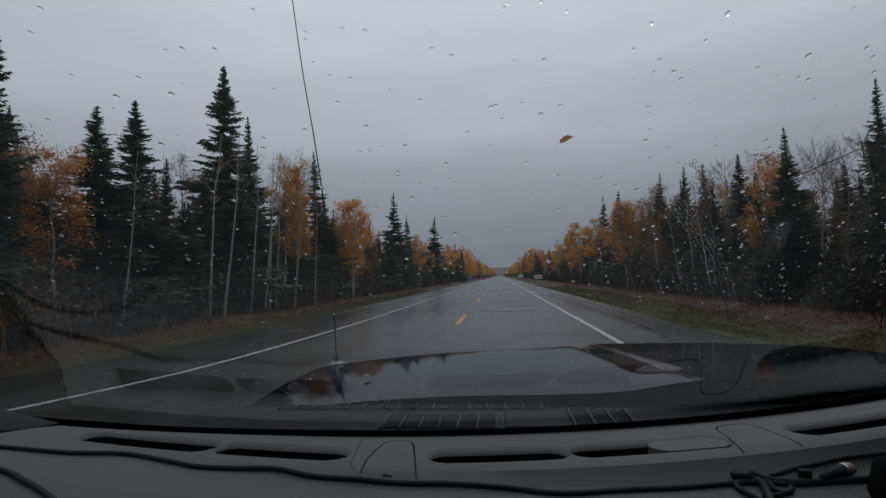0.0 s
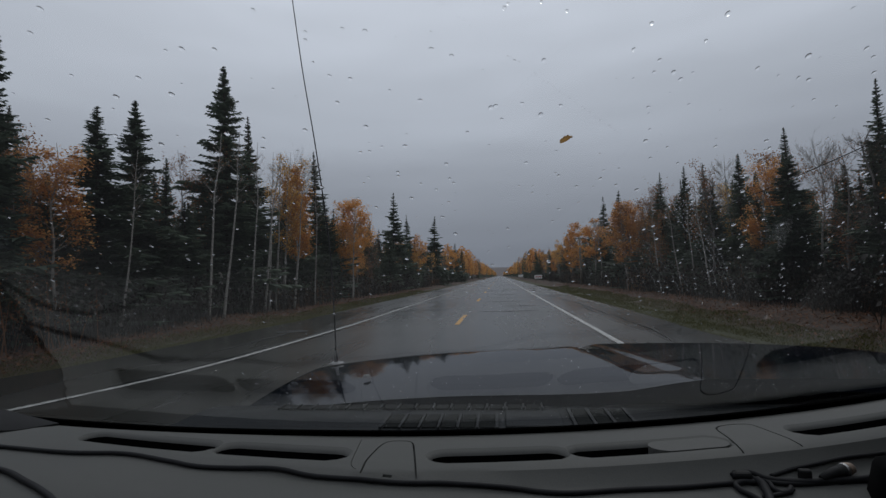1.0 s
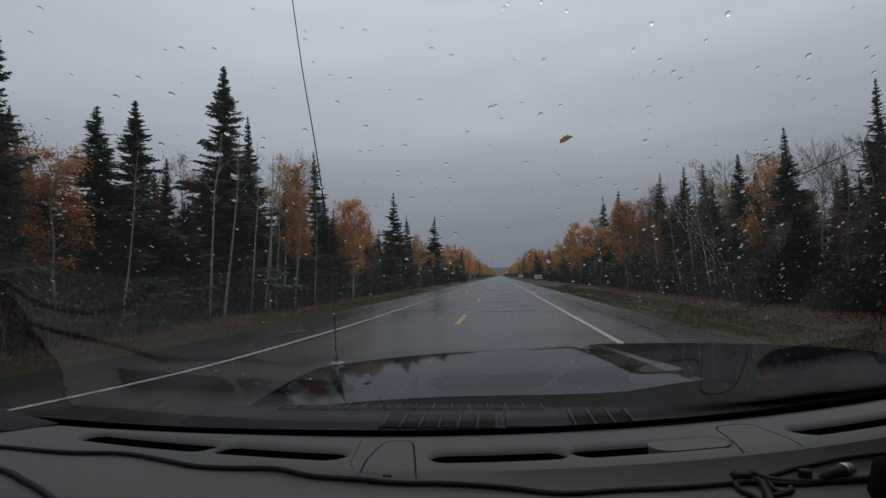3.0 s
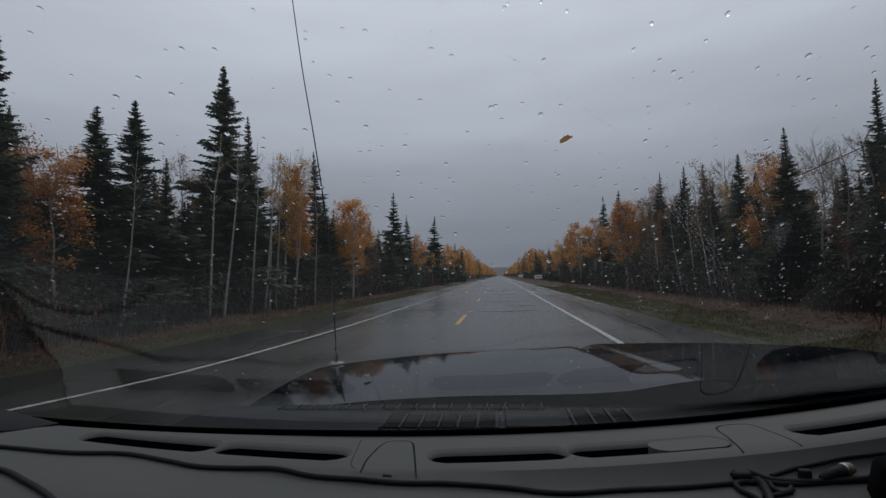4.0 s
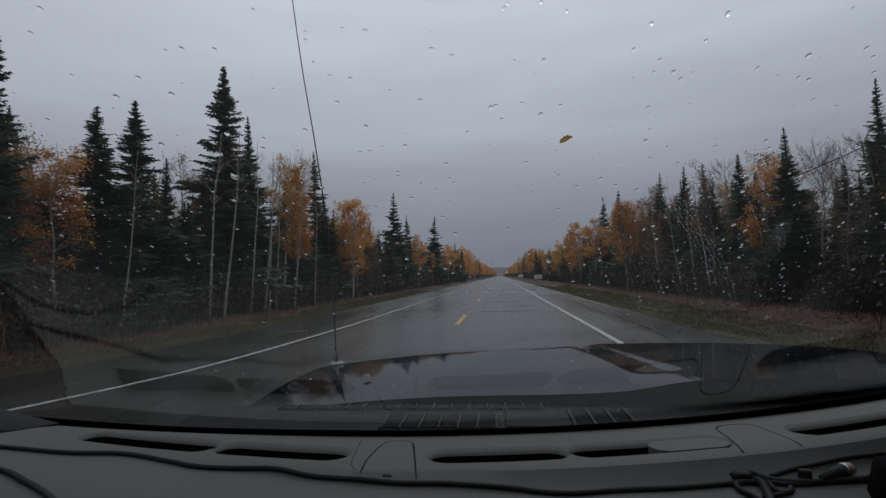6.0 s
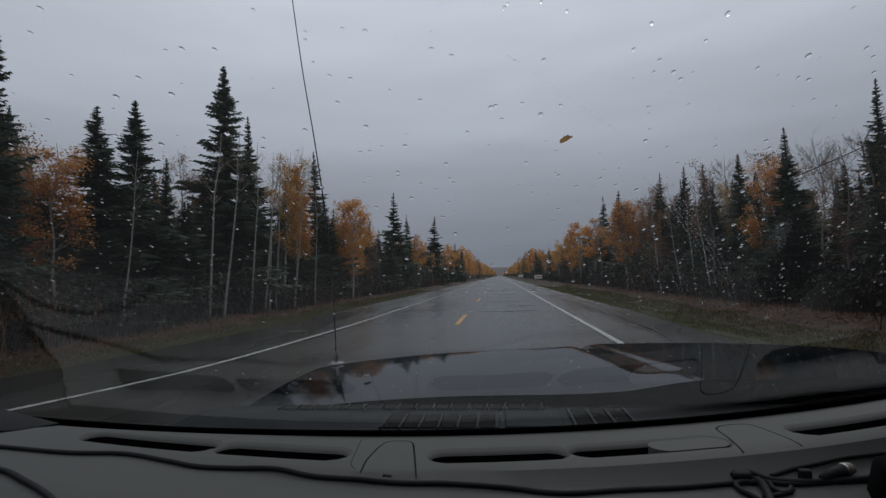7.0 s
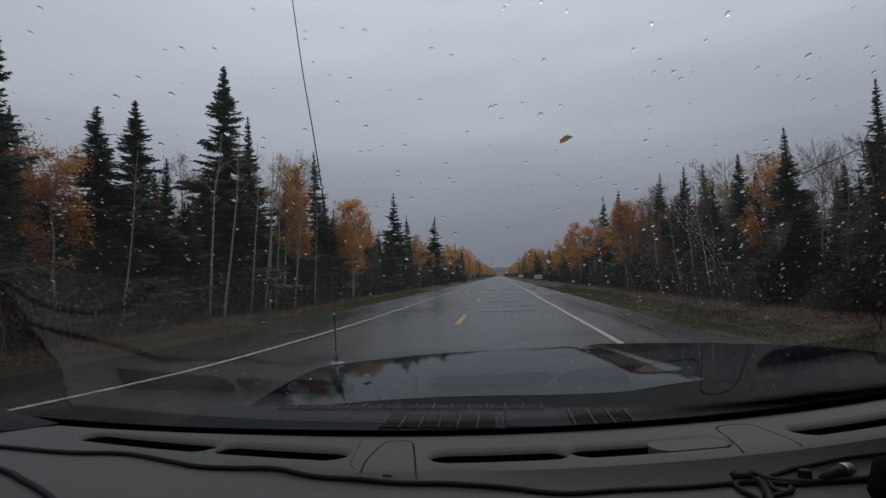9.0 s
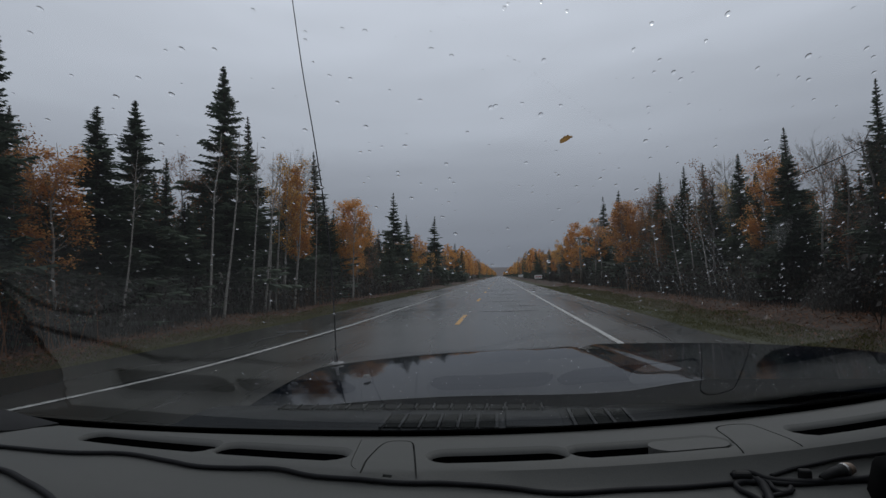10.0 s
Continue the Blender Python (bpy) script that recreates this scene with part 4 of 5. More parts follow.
def sheet(bm, rows, thick=None):
    """A grid of points as faces; thick: an offset that gives it depth."""
    grid = [[bm.verts.new(p) for p in row] for row in rows]
    for a, b in zip(grid, grid[1:]):
        for i in range(len(a) - 1):
            bm.faces.new((a[i], a[i + 1], b[i + 1], b[i]))
    if thick is not None:
        low = [[bm.verts.new(Vector(p) + Vector(thick)) for p in row] for row in rows]
        for a, b in zip(low, low[1:]):
            for i in range(len(a) - 1):
                bm.faces.new((a[i], b[i], b[i + 1], a[i + 1]))
        rim = [(grid[0], low[0]), (grid[-1], low[-1]), ([r[0] for r in grid], [r[0] for r in low]), ([r[-1] for r in grid], [r[-1] for r in low])]
        for p, q in rim:
            for i in range(len(p) - 1):
                bm.faces.new((p[i], q[i], q[i + 1], p[i + 1]))
    return bm


def steps(a, b, n):
    return [a + (b - a) * k / n for k in range(n + 1)]


X0, X1 = -0.93, 1.52
def fold_at(x):
    """How far from the glass the upper shelf ends."""
    return 0.130 - 0.13 * min(max(0.0, -0.16 - x), 0.33)


def drop_at(x):
    """How far the lower shelf lies below the upper one: almost flush before the driver, a step beyond."""
    t = min(1.0, max(0.0, (x + 0.5) / 0.95))
    return 0.003 + 0.025 * t * t * (3 - 2 * t)


def dash_profile(x):
    """The dashboard's section from the glass towards the cabin: points of distance and height."""
    f, d = fold_at(x), drop_at(x)
    t = min(1.0, max(0.0, (x - 0.02) / 0.26))
    k = 0.57 + 0.53 * t * t * (3 - 2 * t)
    # beyond the driver the lower shelf leans towards the cabin
    t = min(1.0, max(0.0, (x - 0.10) / 0.22))
    lean = 0.30 * t * t * (3 - 2 * t)
    shelf = lambda q, h: (f + q * k, -d - h - lean * max(0.0, q * k - 0.022))
    return [(0.001, -0.06), (0.001, -0.012), (0.006, -0.002), (0.03, 0.001), (f - 0.03, 0.001), (f - 0.014, -0.02 * d), (f - 0.006, -0.12 * d), (f + 0.007, -0.82 * d), (f + 0.016, -d),
            shelf(0.06, 0.001), shelf(0.12, 0.003), shelf(0.20, 0.008), shelf(0.25, 0.025), shelf(0.28, 0.07), (f + 0.28 * k, -0.40), (0.10, -0.42)]


def cut(ob, cutter_bms):
    """Cuts openings into a mesh object."""
    for bm in cutter_bms:
        bmesh.ops.recalc_face_normals(bm, faces=bm.faces)
        me = bpy.data.meshes.new("opening")
        bm.to_mesh(me)
        bm.free()
        tool = new("opening", me)
        mod = ob.modifiers.new("opening", "BOOLEAN")
        mod.operation, mod.object, mod.solver = "DIFFERENCE", tool, "EXACT"
        bpy.context.view_layer.update()
        fresh = bpy.data.meshes.new_from_object(ob.evaluated_get(bpy.context.evaluated_depsgraph_get()))
        ob.modifiers.clear()
        ob.data = fresh
        bpy.data.objects.remove(tool)


def slot_ring(xa, xb, off, half, n=10):
    """Outline of a round-ended slot that follows the dashboard's front line."""
    ring = []
    for k in range(n + 1):
        x = xa + (xb - xa) * k / n
        ring.append((x, base_y(x) - off(x) - half))
    for k in range(1, 6):
        w = -math.pi / 2 + math.pi * k / 6
        ring.append((xb + 1.25 * half * math.cos(w), base_y(xb) - off(xb) + half * math.sin(w)))
    for k in range(n + 1):
        x = xb + (xa - xb) * k / n
        ring.append((x, base_y(x) - off(x) + half))
    for k in range(1, 6):
        w = math.pi / 2 + math.pi * k / 6
        ring.append((xa + 1.25 * half * math.cos(w), base_y(xa) - off(xa) + half * math.sin(w)))
    return ring


def loft(bm, rings):
    """Joins rings of points, each a list, and closes both ends."""
    made = [[bm.verts.new(p) for p in r] for r in rings]
    n = len(made[0])
    for a, b in zip(made, made[1:]):
        for i in range(n):
            bm.faces.new((a[i], a[(i + 1) % n], b[(i + 1) % n], b[i]))
    bm.faces.new(list(reversed(made[0])))
    bm.faces.new(made[-1])
    return bm


def slot_off(x):
    """How far the middle of the defroster slots runs from the glass's foot."""
    return min(0.0882, 0.0812 + 0.092 * (x + 0.2)) if x < -0.1 else 0.0882 - 0.004 * min(1.0, max(0.0, (x - 0.26) / 0.1))


SLOTS = [(-0.580, -0.398), (-0.3495, -0.213), (-0.0695, 0.0475), (0.0945, 0.243), (0.380, 0.60), (0.645, 0.85)]


def build_dashboard():
    bm = bmesh.new()
    rows = []
    for x in steps(X0, X1, 52):
        rows.append([Vector((x, base_y(x) - s, DASH_Z + h)) for s, h in dash_profile(x)])
    n = len(rows[0])
    grid = [[bm.verts.new(p) for p in row] for row in rows]
    for a, b in zip(grid, grid[1:]):
        for i in range(n):
            bm.faces.new((a[i], a[(i + 1) % n], b[(i + 1) % n], b[i]))
    bm.faces.new(grid[0])
    bm.faces.new(list(reversed(grid[-1])))
    dash = part("dashboard", bm, M_DASH, car, "dark grey grained plastic dashboard with long defroster slots")
    tools = []
    for xa, xb in SLOTS:
        rings = []
        for z, grow in ((-0.05, 0.0), (-0.0048, 0.0), (-0.0032, 0.0005), (-0.0016, 0.0014), (-0.0002, 0.0028), (0.0009, 0.0046), (0.02, 0.0056)):
            rings.append([Vector((x, y + 0.92 * grow, DASH_Z + z)) for x, y in slot_ring(xa, xb, slot_off, 0.0172 + grow)])
        tools.append(loft(bmesh.new(), rings))
    # seams of the two cover panels
    for path, wide in (([(-0.1620, -0.1236), (-0.1624, -0.1135), (-0.1631, -0.0930), (-0.1607, -0.0643), (-0.1569, -0.0428), (-0.1503, -0.0336), (-0.1359, -0.0317), (-0.1251, -0.0341), (-0.1183, -0.0435), (-0.1119, -0.0705), (-0.0992, -0.1300)], 0.0011),
                       ([(0.2674, -0.1205), (0.2704, -0.0800), (0.2705, -0.0481), (0.2761, -0.0382), (0.2861, -0.0344), (0.3025, -0.0343), (0.3171, -0.0377), (0.3228, -0.0423), (0.3273, -0.0554), (0.3357, -0.0863), (0.3431, -0.1201)], 0.0011),
                       ([(-0.1899, -0.0263), (-0.1853, -0.0607), (-0.1799, -0.1000), (-0.1756, -0.1113), (-0.1690, -0.1175)], 0.0004), ([(-0.1364, -0.1271), (-0.1261, -0.1284)], 0.0014), ([(-0.0873, -0.1318), (-0.0836, -0.1324)], 0.0009)):
        pts = smooth_path([(x, base_y(x) + d, 0) for x, d in path], 3)
        left, right = [], []
        for i, p in enumerate(pts):
            d = (pts[min(i + 1, len(pts) - 1)] - pts[max(0, i - 1)]).normalized()
            s = Vector((-d.y, d.x, 0)) * wide
            left.append(p + s)
            right.append(p - s)
        g = bmesh.new()
        ring = lambda z: [Vector((q.x, q.y, z)) for q in left + right[::-1]]
        a, b = [g.verts.new(p) for p in ring(DASH_Z - 0.006)], [g.verts.new(p) for p in ring(DASH_Z + 0.01)]
        m, h = len(a), len(left)
        for i in range(m):
            g.faces.new((a[i], a[(i + 1) % m], b[(i + 1) % m], b[i]))
        for side in (a, b):
            for i in range(h - 1):
                g.faces.new((side[i], side[i + 1], side[m - 2 - i], side[m - 1 - i]))
        tools.append(g)
    cut(dash, tools)
    dash.data.polygons.foreach_set("use_smooth", [True] * len(dash.data.polygons))
    dash.data.set_sharp_from_angle(angle=radians(28))
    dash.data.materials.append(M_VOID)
    # slot walls painted black in place of the shade inside them
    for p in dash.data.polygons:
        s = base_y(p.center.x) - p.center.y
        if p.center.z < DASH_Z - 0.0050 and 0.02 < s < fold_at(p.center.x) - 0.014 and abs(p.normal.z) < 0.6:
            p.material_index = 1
    # blocks below the slots, painted black for the dark depth of the ducts
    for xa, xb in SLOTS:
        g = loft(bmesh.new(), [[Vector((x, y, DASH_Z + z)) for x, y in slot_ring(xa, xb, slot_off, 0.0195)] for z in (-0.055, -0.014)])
        part("defroster_duct", g, M_VOID, dash, "black block standing in for the duct's dark depth")
    # trim at the foot of the pillar
    rows = []
    for t in steps(0, 1, 8):
        a, b = Vector((-0.70, 0.676, 1.150)).lerp(Vector((-0.90, 0.738, 1.160)), t), Vector((-0.735, 0.642, 1.150)).lerp(Vector((-0.84, 0.585, 1.163)), t)
        rows.append([a.lerp(b, q) + Vector((0, 0, 0.012 * t * math.sin(math.pi * q) + 0.002)) for q in steps(0, 1, 8)])
    part("pillar_trim", sheet(bmesh.new(), rows, (0, 0, -0.02)), M_LINER, car, "smooth dark trim at the pillar foot", smooth=True)
    # blanking cover in the end of one slot
    ring = slot_ring(0.188, 0.243, slot_off, 0.0168)
    g = loft(bmesh.new(), [[Vector((x, y + 0.002, DASH_Z + z)) for x, y in ring] for z in (-0.03, -0.001, 0.001)])
    part("slot_cover", g, M_DASH, dash, "raised grey blanking cover in the slot")


build_dashboard()


def build_windscreen():
    xs = steps(X0 + 0.03, X1 - 0.04, 40)
    bm = sheet(bmesh.new(), [[glass_point(x, s) for x in xs] for s in steps(-0.05, 0.86, 6)])
    ws = part("windscreen", bm, M_GLASS, car, "clear raked windscreen spotted with rain", smooth=True)
    # black border printed along the foot, and the rubber seal outside
    # the band also stands in for the deep gap's dark reflection
    foot = lambda x: 0.019 - 0.013 * min(1.0, max(0.0, -0.22 - x) / 0.25)
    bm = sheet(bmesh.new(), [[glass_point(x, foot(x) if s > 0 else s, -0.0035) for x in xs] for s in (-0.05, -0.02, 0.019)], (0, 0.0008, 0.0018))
    part("border", bm, M_VOID, ws, "black printed border, also painting the gap's dark reflection")


build_windscreen()
# black strip painted as the shade down in the gap
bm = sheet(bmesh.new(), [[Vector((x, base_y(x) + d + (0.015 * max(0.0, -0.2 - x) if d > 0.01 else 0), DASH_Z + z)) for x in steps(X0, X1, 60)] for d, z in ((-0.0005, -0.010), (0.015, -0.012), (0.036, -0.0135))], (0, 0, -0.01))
part("gap_lining", bm, M_VOID, car, "black strip painted as the shaded gap between dashboard and glass")


def build_body():
    bm = bmesh.new()
    bmesh.ops.create_cone(bm, cap_ends=True, segments=16, radius1=0.013, radius2=0.009, depth=0.005, matrix=Matrix.Translation((-0.418, 1.416, 1.0685)))
    part("washer_nozzle", bm, M_PLATE, car, "pale washer nozzle on the hood", smooth=True)
    # hood: a gently crowned panel with a raised middle, rolled down at nose and sides
    soft = lambda a: 1 / (1 + math.exp(-max(-60.0, min(60.0, a))))

    def hood_z(x, y, v):
        u = (x - CAR_X) / HALF
        # almost level before it falls to the nose; beyond its middle it falls all the way
        w = min(1.0, max(0.0, (x - 0.26) / 0.24))
        w = w * w * (3 - 2 * w)
        fall = (1 - w) * (0.052 * v - 0.085 * v * v - 0.08 * max(0.0, v - 0.65) ** 1.3) + w * (0.022 - 0.066 * v)
        crown = 1.066 + fall - 0.035 * abs(u) ** 3 - 0.30 * max(0.0, v - 0.90) ** 1.3 - 1.2 * max(0.0, abs(u) - 0.93) - 0.05 * max(0.0, -0.10 - x) ** 1.5 * (1 - v)
        # pressed recess with a rounded rear end
        left = 0.365 - 0.115 * (y - 1.34)
        bulge = soft((x - left) * 130) * soft((0.475 - 0.09 * (y - 1.34) - x) * 110) * soft((y - 1.345 - 0.9 * max(0.0, abs(x - 0.42) - 0.04) ** 1.5 * 4) * 110)
        ridge = soft((x - 0.27) * 18)
        return crown - 0.008 * bulge + 0.012 * ridge

    rows = []
    for v in steps(0, 1, 90):
        row = []
        for u in steps(-1, 1, 180):
            x = CAR_X + u * HALF
            nose = 2.30 - 0.10 * abs(u) ** 3 - 0.17 * max(0, -u) ** 1.5
            y = 1.185 + (nose - 1.185) * v
            row.append(Vector((x, y, hood_z(x, y, v))))
        rows.append(row)
    part("hood", sheet(bmesh.new(), rows, (0, 0, -0.03)), M_PAINT, car, "glossy dark wet hood mirroring sky and trees", smooth=True)
    # cowl with its intake ribs
    cowl = part("cowl", sheet(bmesh.new(), [[Vector((x, y, z)) for x in steps(-0.76, 1.46, 12)] for y, z in ((0.70, 1.045), (0.86, 1.048), (1.02, 1.045), (1.14, 1.045), (1.21, 1.035))], (0, 0, -0.04)), M_COWL, car, "dark plastic cowl with intake ribs")

    def rib(x, y0, y1, w):
        part("rib", box(bmesh.new(), x - w, x + w, y0, y1, 1.038, 1.0510, 0.001), M_RIB, cowl)

    def mesh_panel(x0, x1, y0, y1):
        part("mesh_panel", box(bmesh.new(), x0, x1, y0, y1, 1.038, 1.0488, 0.001), M_MESH, cowl, "black mesh in the intake")

    # intakes: black mesh between pale ribs, a blank plate between them, and a row of small cells behind the hood
    for k in range(7):
        x = -0.265 + 0.041 * k
        rib(x, 0.985, 1.09, 0.0032)
        if k < 6:
            mesh_panel(x + 0.0055, x + 0.0355, 0.992, 1.083)
    for k in range(4):
        x = 0.142 + 0.041 * k
        rib(x, 0.99, 1.13, 0.0038)
        if k < 3:
            mesh_panel(x + 0.006, x + 0.035, 0.996, 1.124)
    for k in range(16):
        x = -0.56 + 0.043 * k
        rib(x, 1.128, 1.168, 0.0028)
        if k < 15:
            mesh_panel(x + 0.006, x + 0.037, 1.131, 1.165)
    part("blank_plate", box(bmesh.new(), -0.002, 0.122, 0.995, 1.105, 1.038, 1.0500, 0.004), M_COWL, cowl, "smooth plastic plate")
    # the two wipers at rest, low on the cowl
    for x0, x1 in ((-0.62, -0.04), (0.22, 0.80)):
        lie = lambda x, dy=0.0, dz=0.0: Vector((x, base_y(x) + 0.105 + dy, 1.066 + dz))
        arm = part("wiper", tube("wiper", [lie(x0, 0.03), lie(x0 + 0.2, 0.02, 0.012), lie((x0 + x1) / 2, 0.004, 0.02)], [0.011, 0.008, 0.006], 8, M_BLACK), M_BLACK, car, "black wiper arm at rest on the cowl")
        part("wiper_blade", tube("wiper_blade", [lie(x, 0.0, 0.012 + 0.006 * math.sin(math.pi * (x - x0) / (x1 - x0))) for x in steps(x0 + 0.02, x1, 12)], [0.005] * 13, 8, M_RUBBER), M_RUBBER, arm, "slim rubber blade")
        cap = bmesh.new()
        bmesh.ops.create_cone(cap, cap_ends=True, segments=16, radius1=0.020, radius2=0.014, depth=0.02, matrix=Matrix.Translation(lie(x0, 0.03)))
        part("pivot_cap", cap, M_BLACK, arm, smooth=True)
    # fenders, nose, doors, roof, pillars, back and floor close the car
    for sx in (-1, 1):
        a, b = sorted((CAR_X + sx * (HALF - 0.005), CAR_X + sx * (HALF - 0.07)))
        part("fender", box(bmesh.new(), a, b, 0.75, 2.05, 0.55, 0.985, 0.02), M_PAINT, car)
        part("door", box(bmesh.new(), a, b, -1.15, 0.74, 0.42, 1.10, 0.02), M_PAINT, car)
        part("bed_side", box(bmesh.new(), a, b, -3.1, -1.17, 0.55, 1.08, 0.02), M_PAINT, car)
        x = CAR_X + sx * (HALF - 0.07)
        v, f = [], []
        tube_data([(x + sx * 0.10, 0.70, 1.06), (x + sx * 0.08, 0.27, 1.33), (x + sx * 0.04, -0.14, 1.56)], [0.045, 0.04, 0.04], 8, v, f)
        part("pillar", mesh_of("pillar", v, f, M_LINER, smooth=True), M_LINER, car)
        part("rear_pillar", box(bmesh.new(), min(x, x - sx * 0.06), max(x, x - sx * 0.06), -1.15, -0.95, 1.10, 1.56, 0.01), M_LINER, car)
        for y in (1.45, -2.2):
            w = part("wheel", ring_mesh(CAR_X + sx * 0.98, y, 0.40, 0.23, 0.24), M_RUBBER, car)
            part("rim", ring_mesh(CAR_X + sx * 0.98, y, 0.225, 0.03, 0.20), M_METAL, w, "steel rim")
    # unseen panels added in place of side and rear windows to darken the cabin
    part("side_panel", box(bmesh.new(), CAR_X + HALF - 0.09, CAR_X + HALF - 0.05, -1.15, 0.45, 1.08, 1.56, 0.01), M_LINER, car)
    part("upper_back_wall", box(bmesh.new(), CAR_X - 1.07, CAR_X + 1.07, -1.2, -1.15, 1.2, 1.56, 0.01), M_LINER, car)
    # unseen panel added behind the passenger half of the glass, shading the dashboard
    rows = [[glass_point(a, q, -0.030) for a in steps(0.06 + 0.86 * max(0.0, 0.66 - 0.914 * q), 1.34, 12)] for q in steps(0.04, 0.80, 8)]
    part("sunshade", sheet(bmesh.new(), rows, (0, -0.004, -0.008)), M_LINER, car, "unseen dark panel added behind the glass to shade the dashboard")
    part("nose_panel", box(bmesh.new(), CAR_X - 1.1, CAR_X + 1.1, 2.02, 2.14, 0.45, 0.93, 0.05), M_PAINT, car)
    part("roof", box(bmesh.new(), CAR_X - 1.15, CAR_X + 1.15, -1.2, -0.06, 1.55, 1.61, 0.02), M_LINER, car)
    part("back_wall", box(bmesh.new(), CAR_X - 1.07, CAR_X + 1.07, -1.2, -1.14, 0.45, 1.20, 0.01), M_LINER, car)
    part("tailgate", box(bmesh.new(), CAR_X - 1.07, CAR_X + 1.07, -3.14, -3.08, 0.55, 1.06, 0.01), M_PAINT, car)
    part("floor_pan", box(bmesh.new(), CAR_X - 1.07, CAR_X + 1.07, -3.05, 2.0, 0.38, 0.44, 0.01), M_BLACK, car)
    # whip antenna on the fender, bent by the wind
    mast = part("antenna", tube("antenna", smooth_path([(-0.653, 1.80, 1.046), (-0.656, 1.80, 1.22), (-0.664, 1.78, 1.51), (-0.694, 1.74, 1.87), (-0.729, 1.70, 2.19), (-0.752, 1.65, 2.52)], 6),
                                [0.0030 - 0.0012 * k / 30 for k in range(31)], 8, M_ROD), M_ROD, car, "thin black whip antenna bent by wind")
    bm = bmesh.new()
    bmesh.ops.create_cone(bm, cap_ends=True, segments=16, radius1=0.008, radius2=0.005, depth=0.045, matrix=Matrix.Translation((-0.653, 1.80, 1.066)))
    part("antenna_ferrule", bm, M_METAL, mast, "metal ferrule")
    bm = bmesh.new()
    bmesh.ops.create_cone(bm, cap_ends=True, segments=20, radius1=0.027, radius2=0.023, depth=0.004, matrix=Matrix.Translation((-0.648, 1.80, 1.042)))
    part("antenna_base", bm, M_CHROMEISH, mast, "bright round base plate")


def ring_mesh(x, y, r, hole, width):
    """A wheel-like ring lying across the car, standing on the road."""
    bm = bmesh.new()
    prof = [(hole, -0.5), (r * 0.93, -0.5), (r, -0.38), (r, 0.38), (r * 0.93, 0.5), (hole, 0.5)]
    rings = []
    for k in range(28):
        w = 2 * math.pi * k / 28
        rings.append([bm.verts.new((x + b * width, y + a * math.cos(w), 0.40 + a * math.sin(w))) for a, b in prof])
    for k in range(28):
        a, b = rings[k], rings[(k + 1) % 28]
        for i in range(len(prof)):
            j = (i + 1) % len(prof)
            bm.faces.new((a[i], a[j], b[j], b[i]))
    return bm


build_body()


# ---- loose things in the car ----
def lower_z(x, y):
    """Height of the dashboard's top at a place."""
    s = base_y(x) - y
    prof = dash_profile(x)
    for (s0, h0), (s1, h1) in zip(prof[2:], prof[3:]):
        if s0 <= s <= s1 and s1 > s0:
            return DASH_Z + h0 + (h1 - h0) * (s - s0) / (s1 - s0)
    return DASH_Z - 0.03


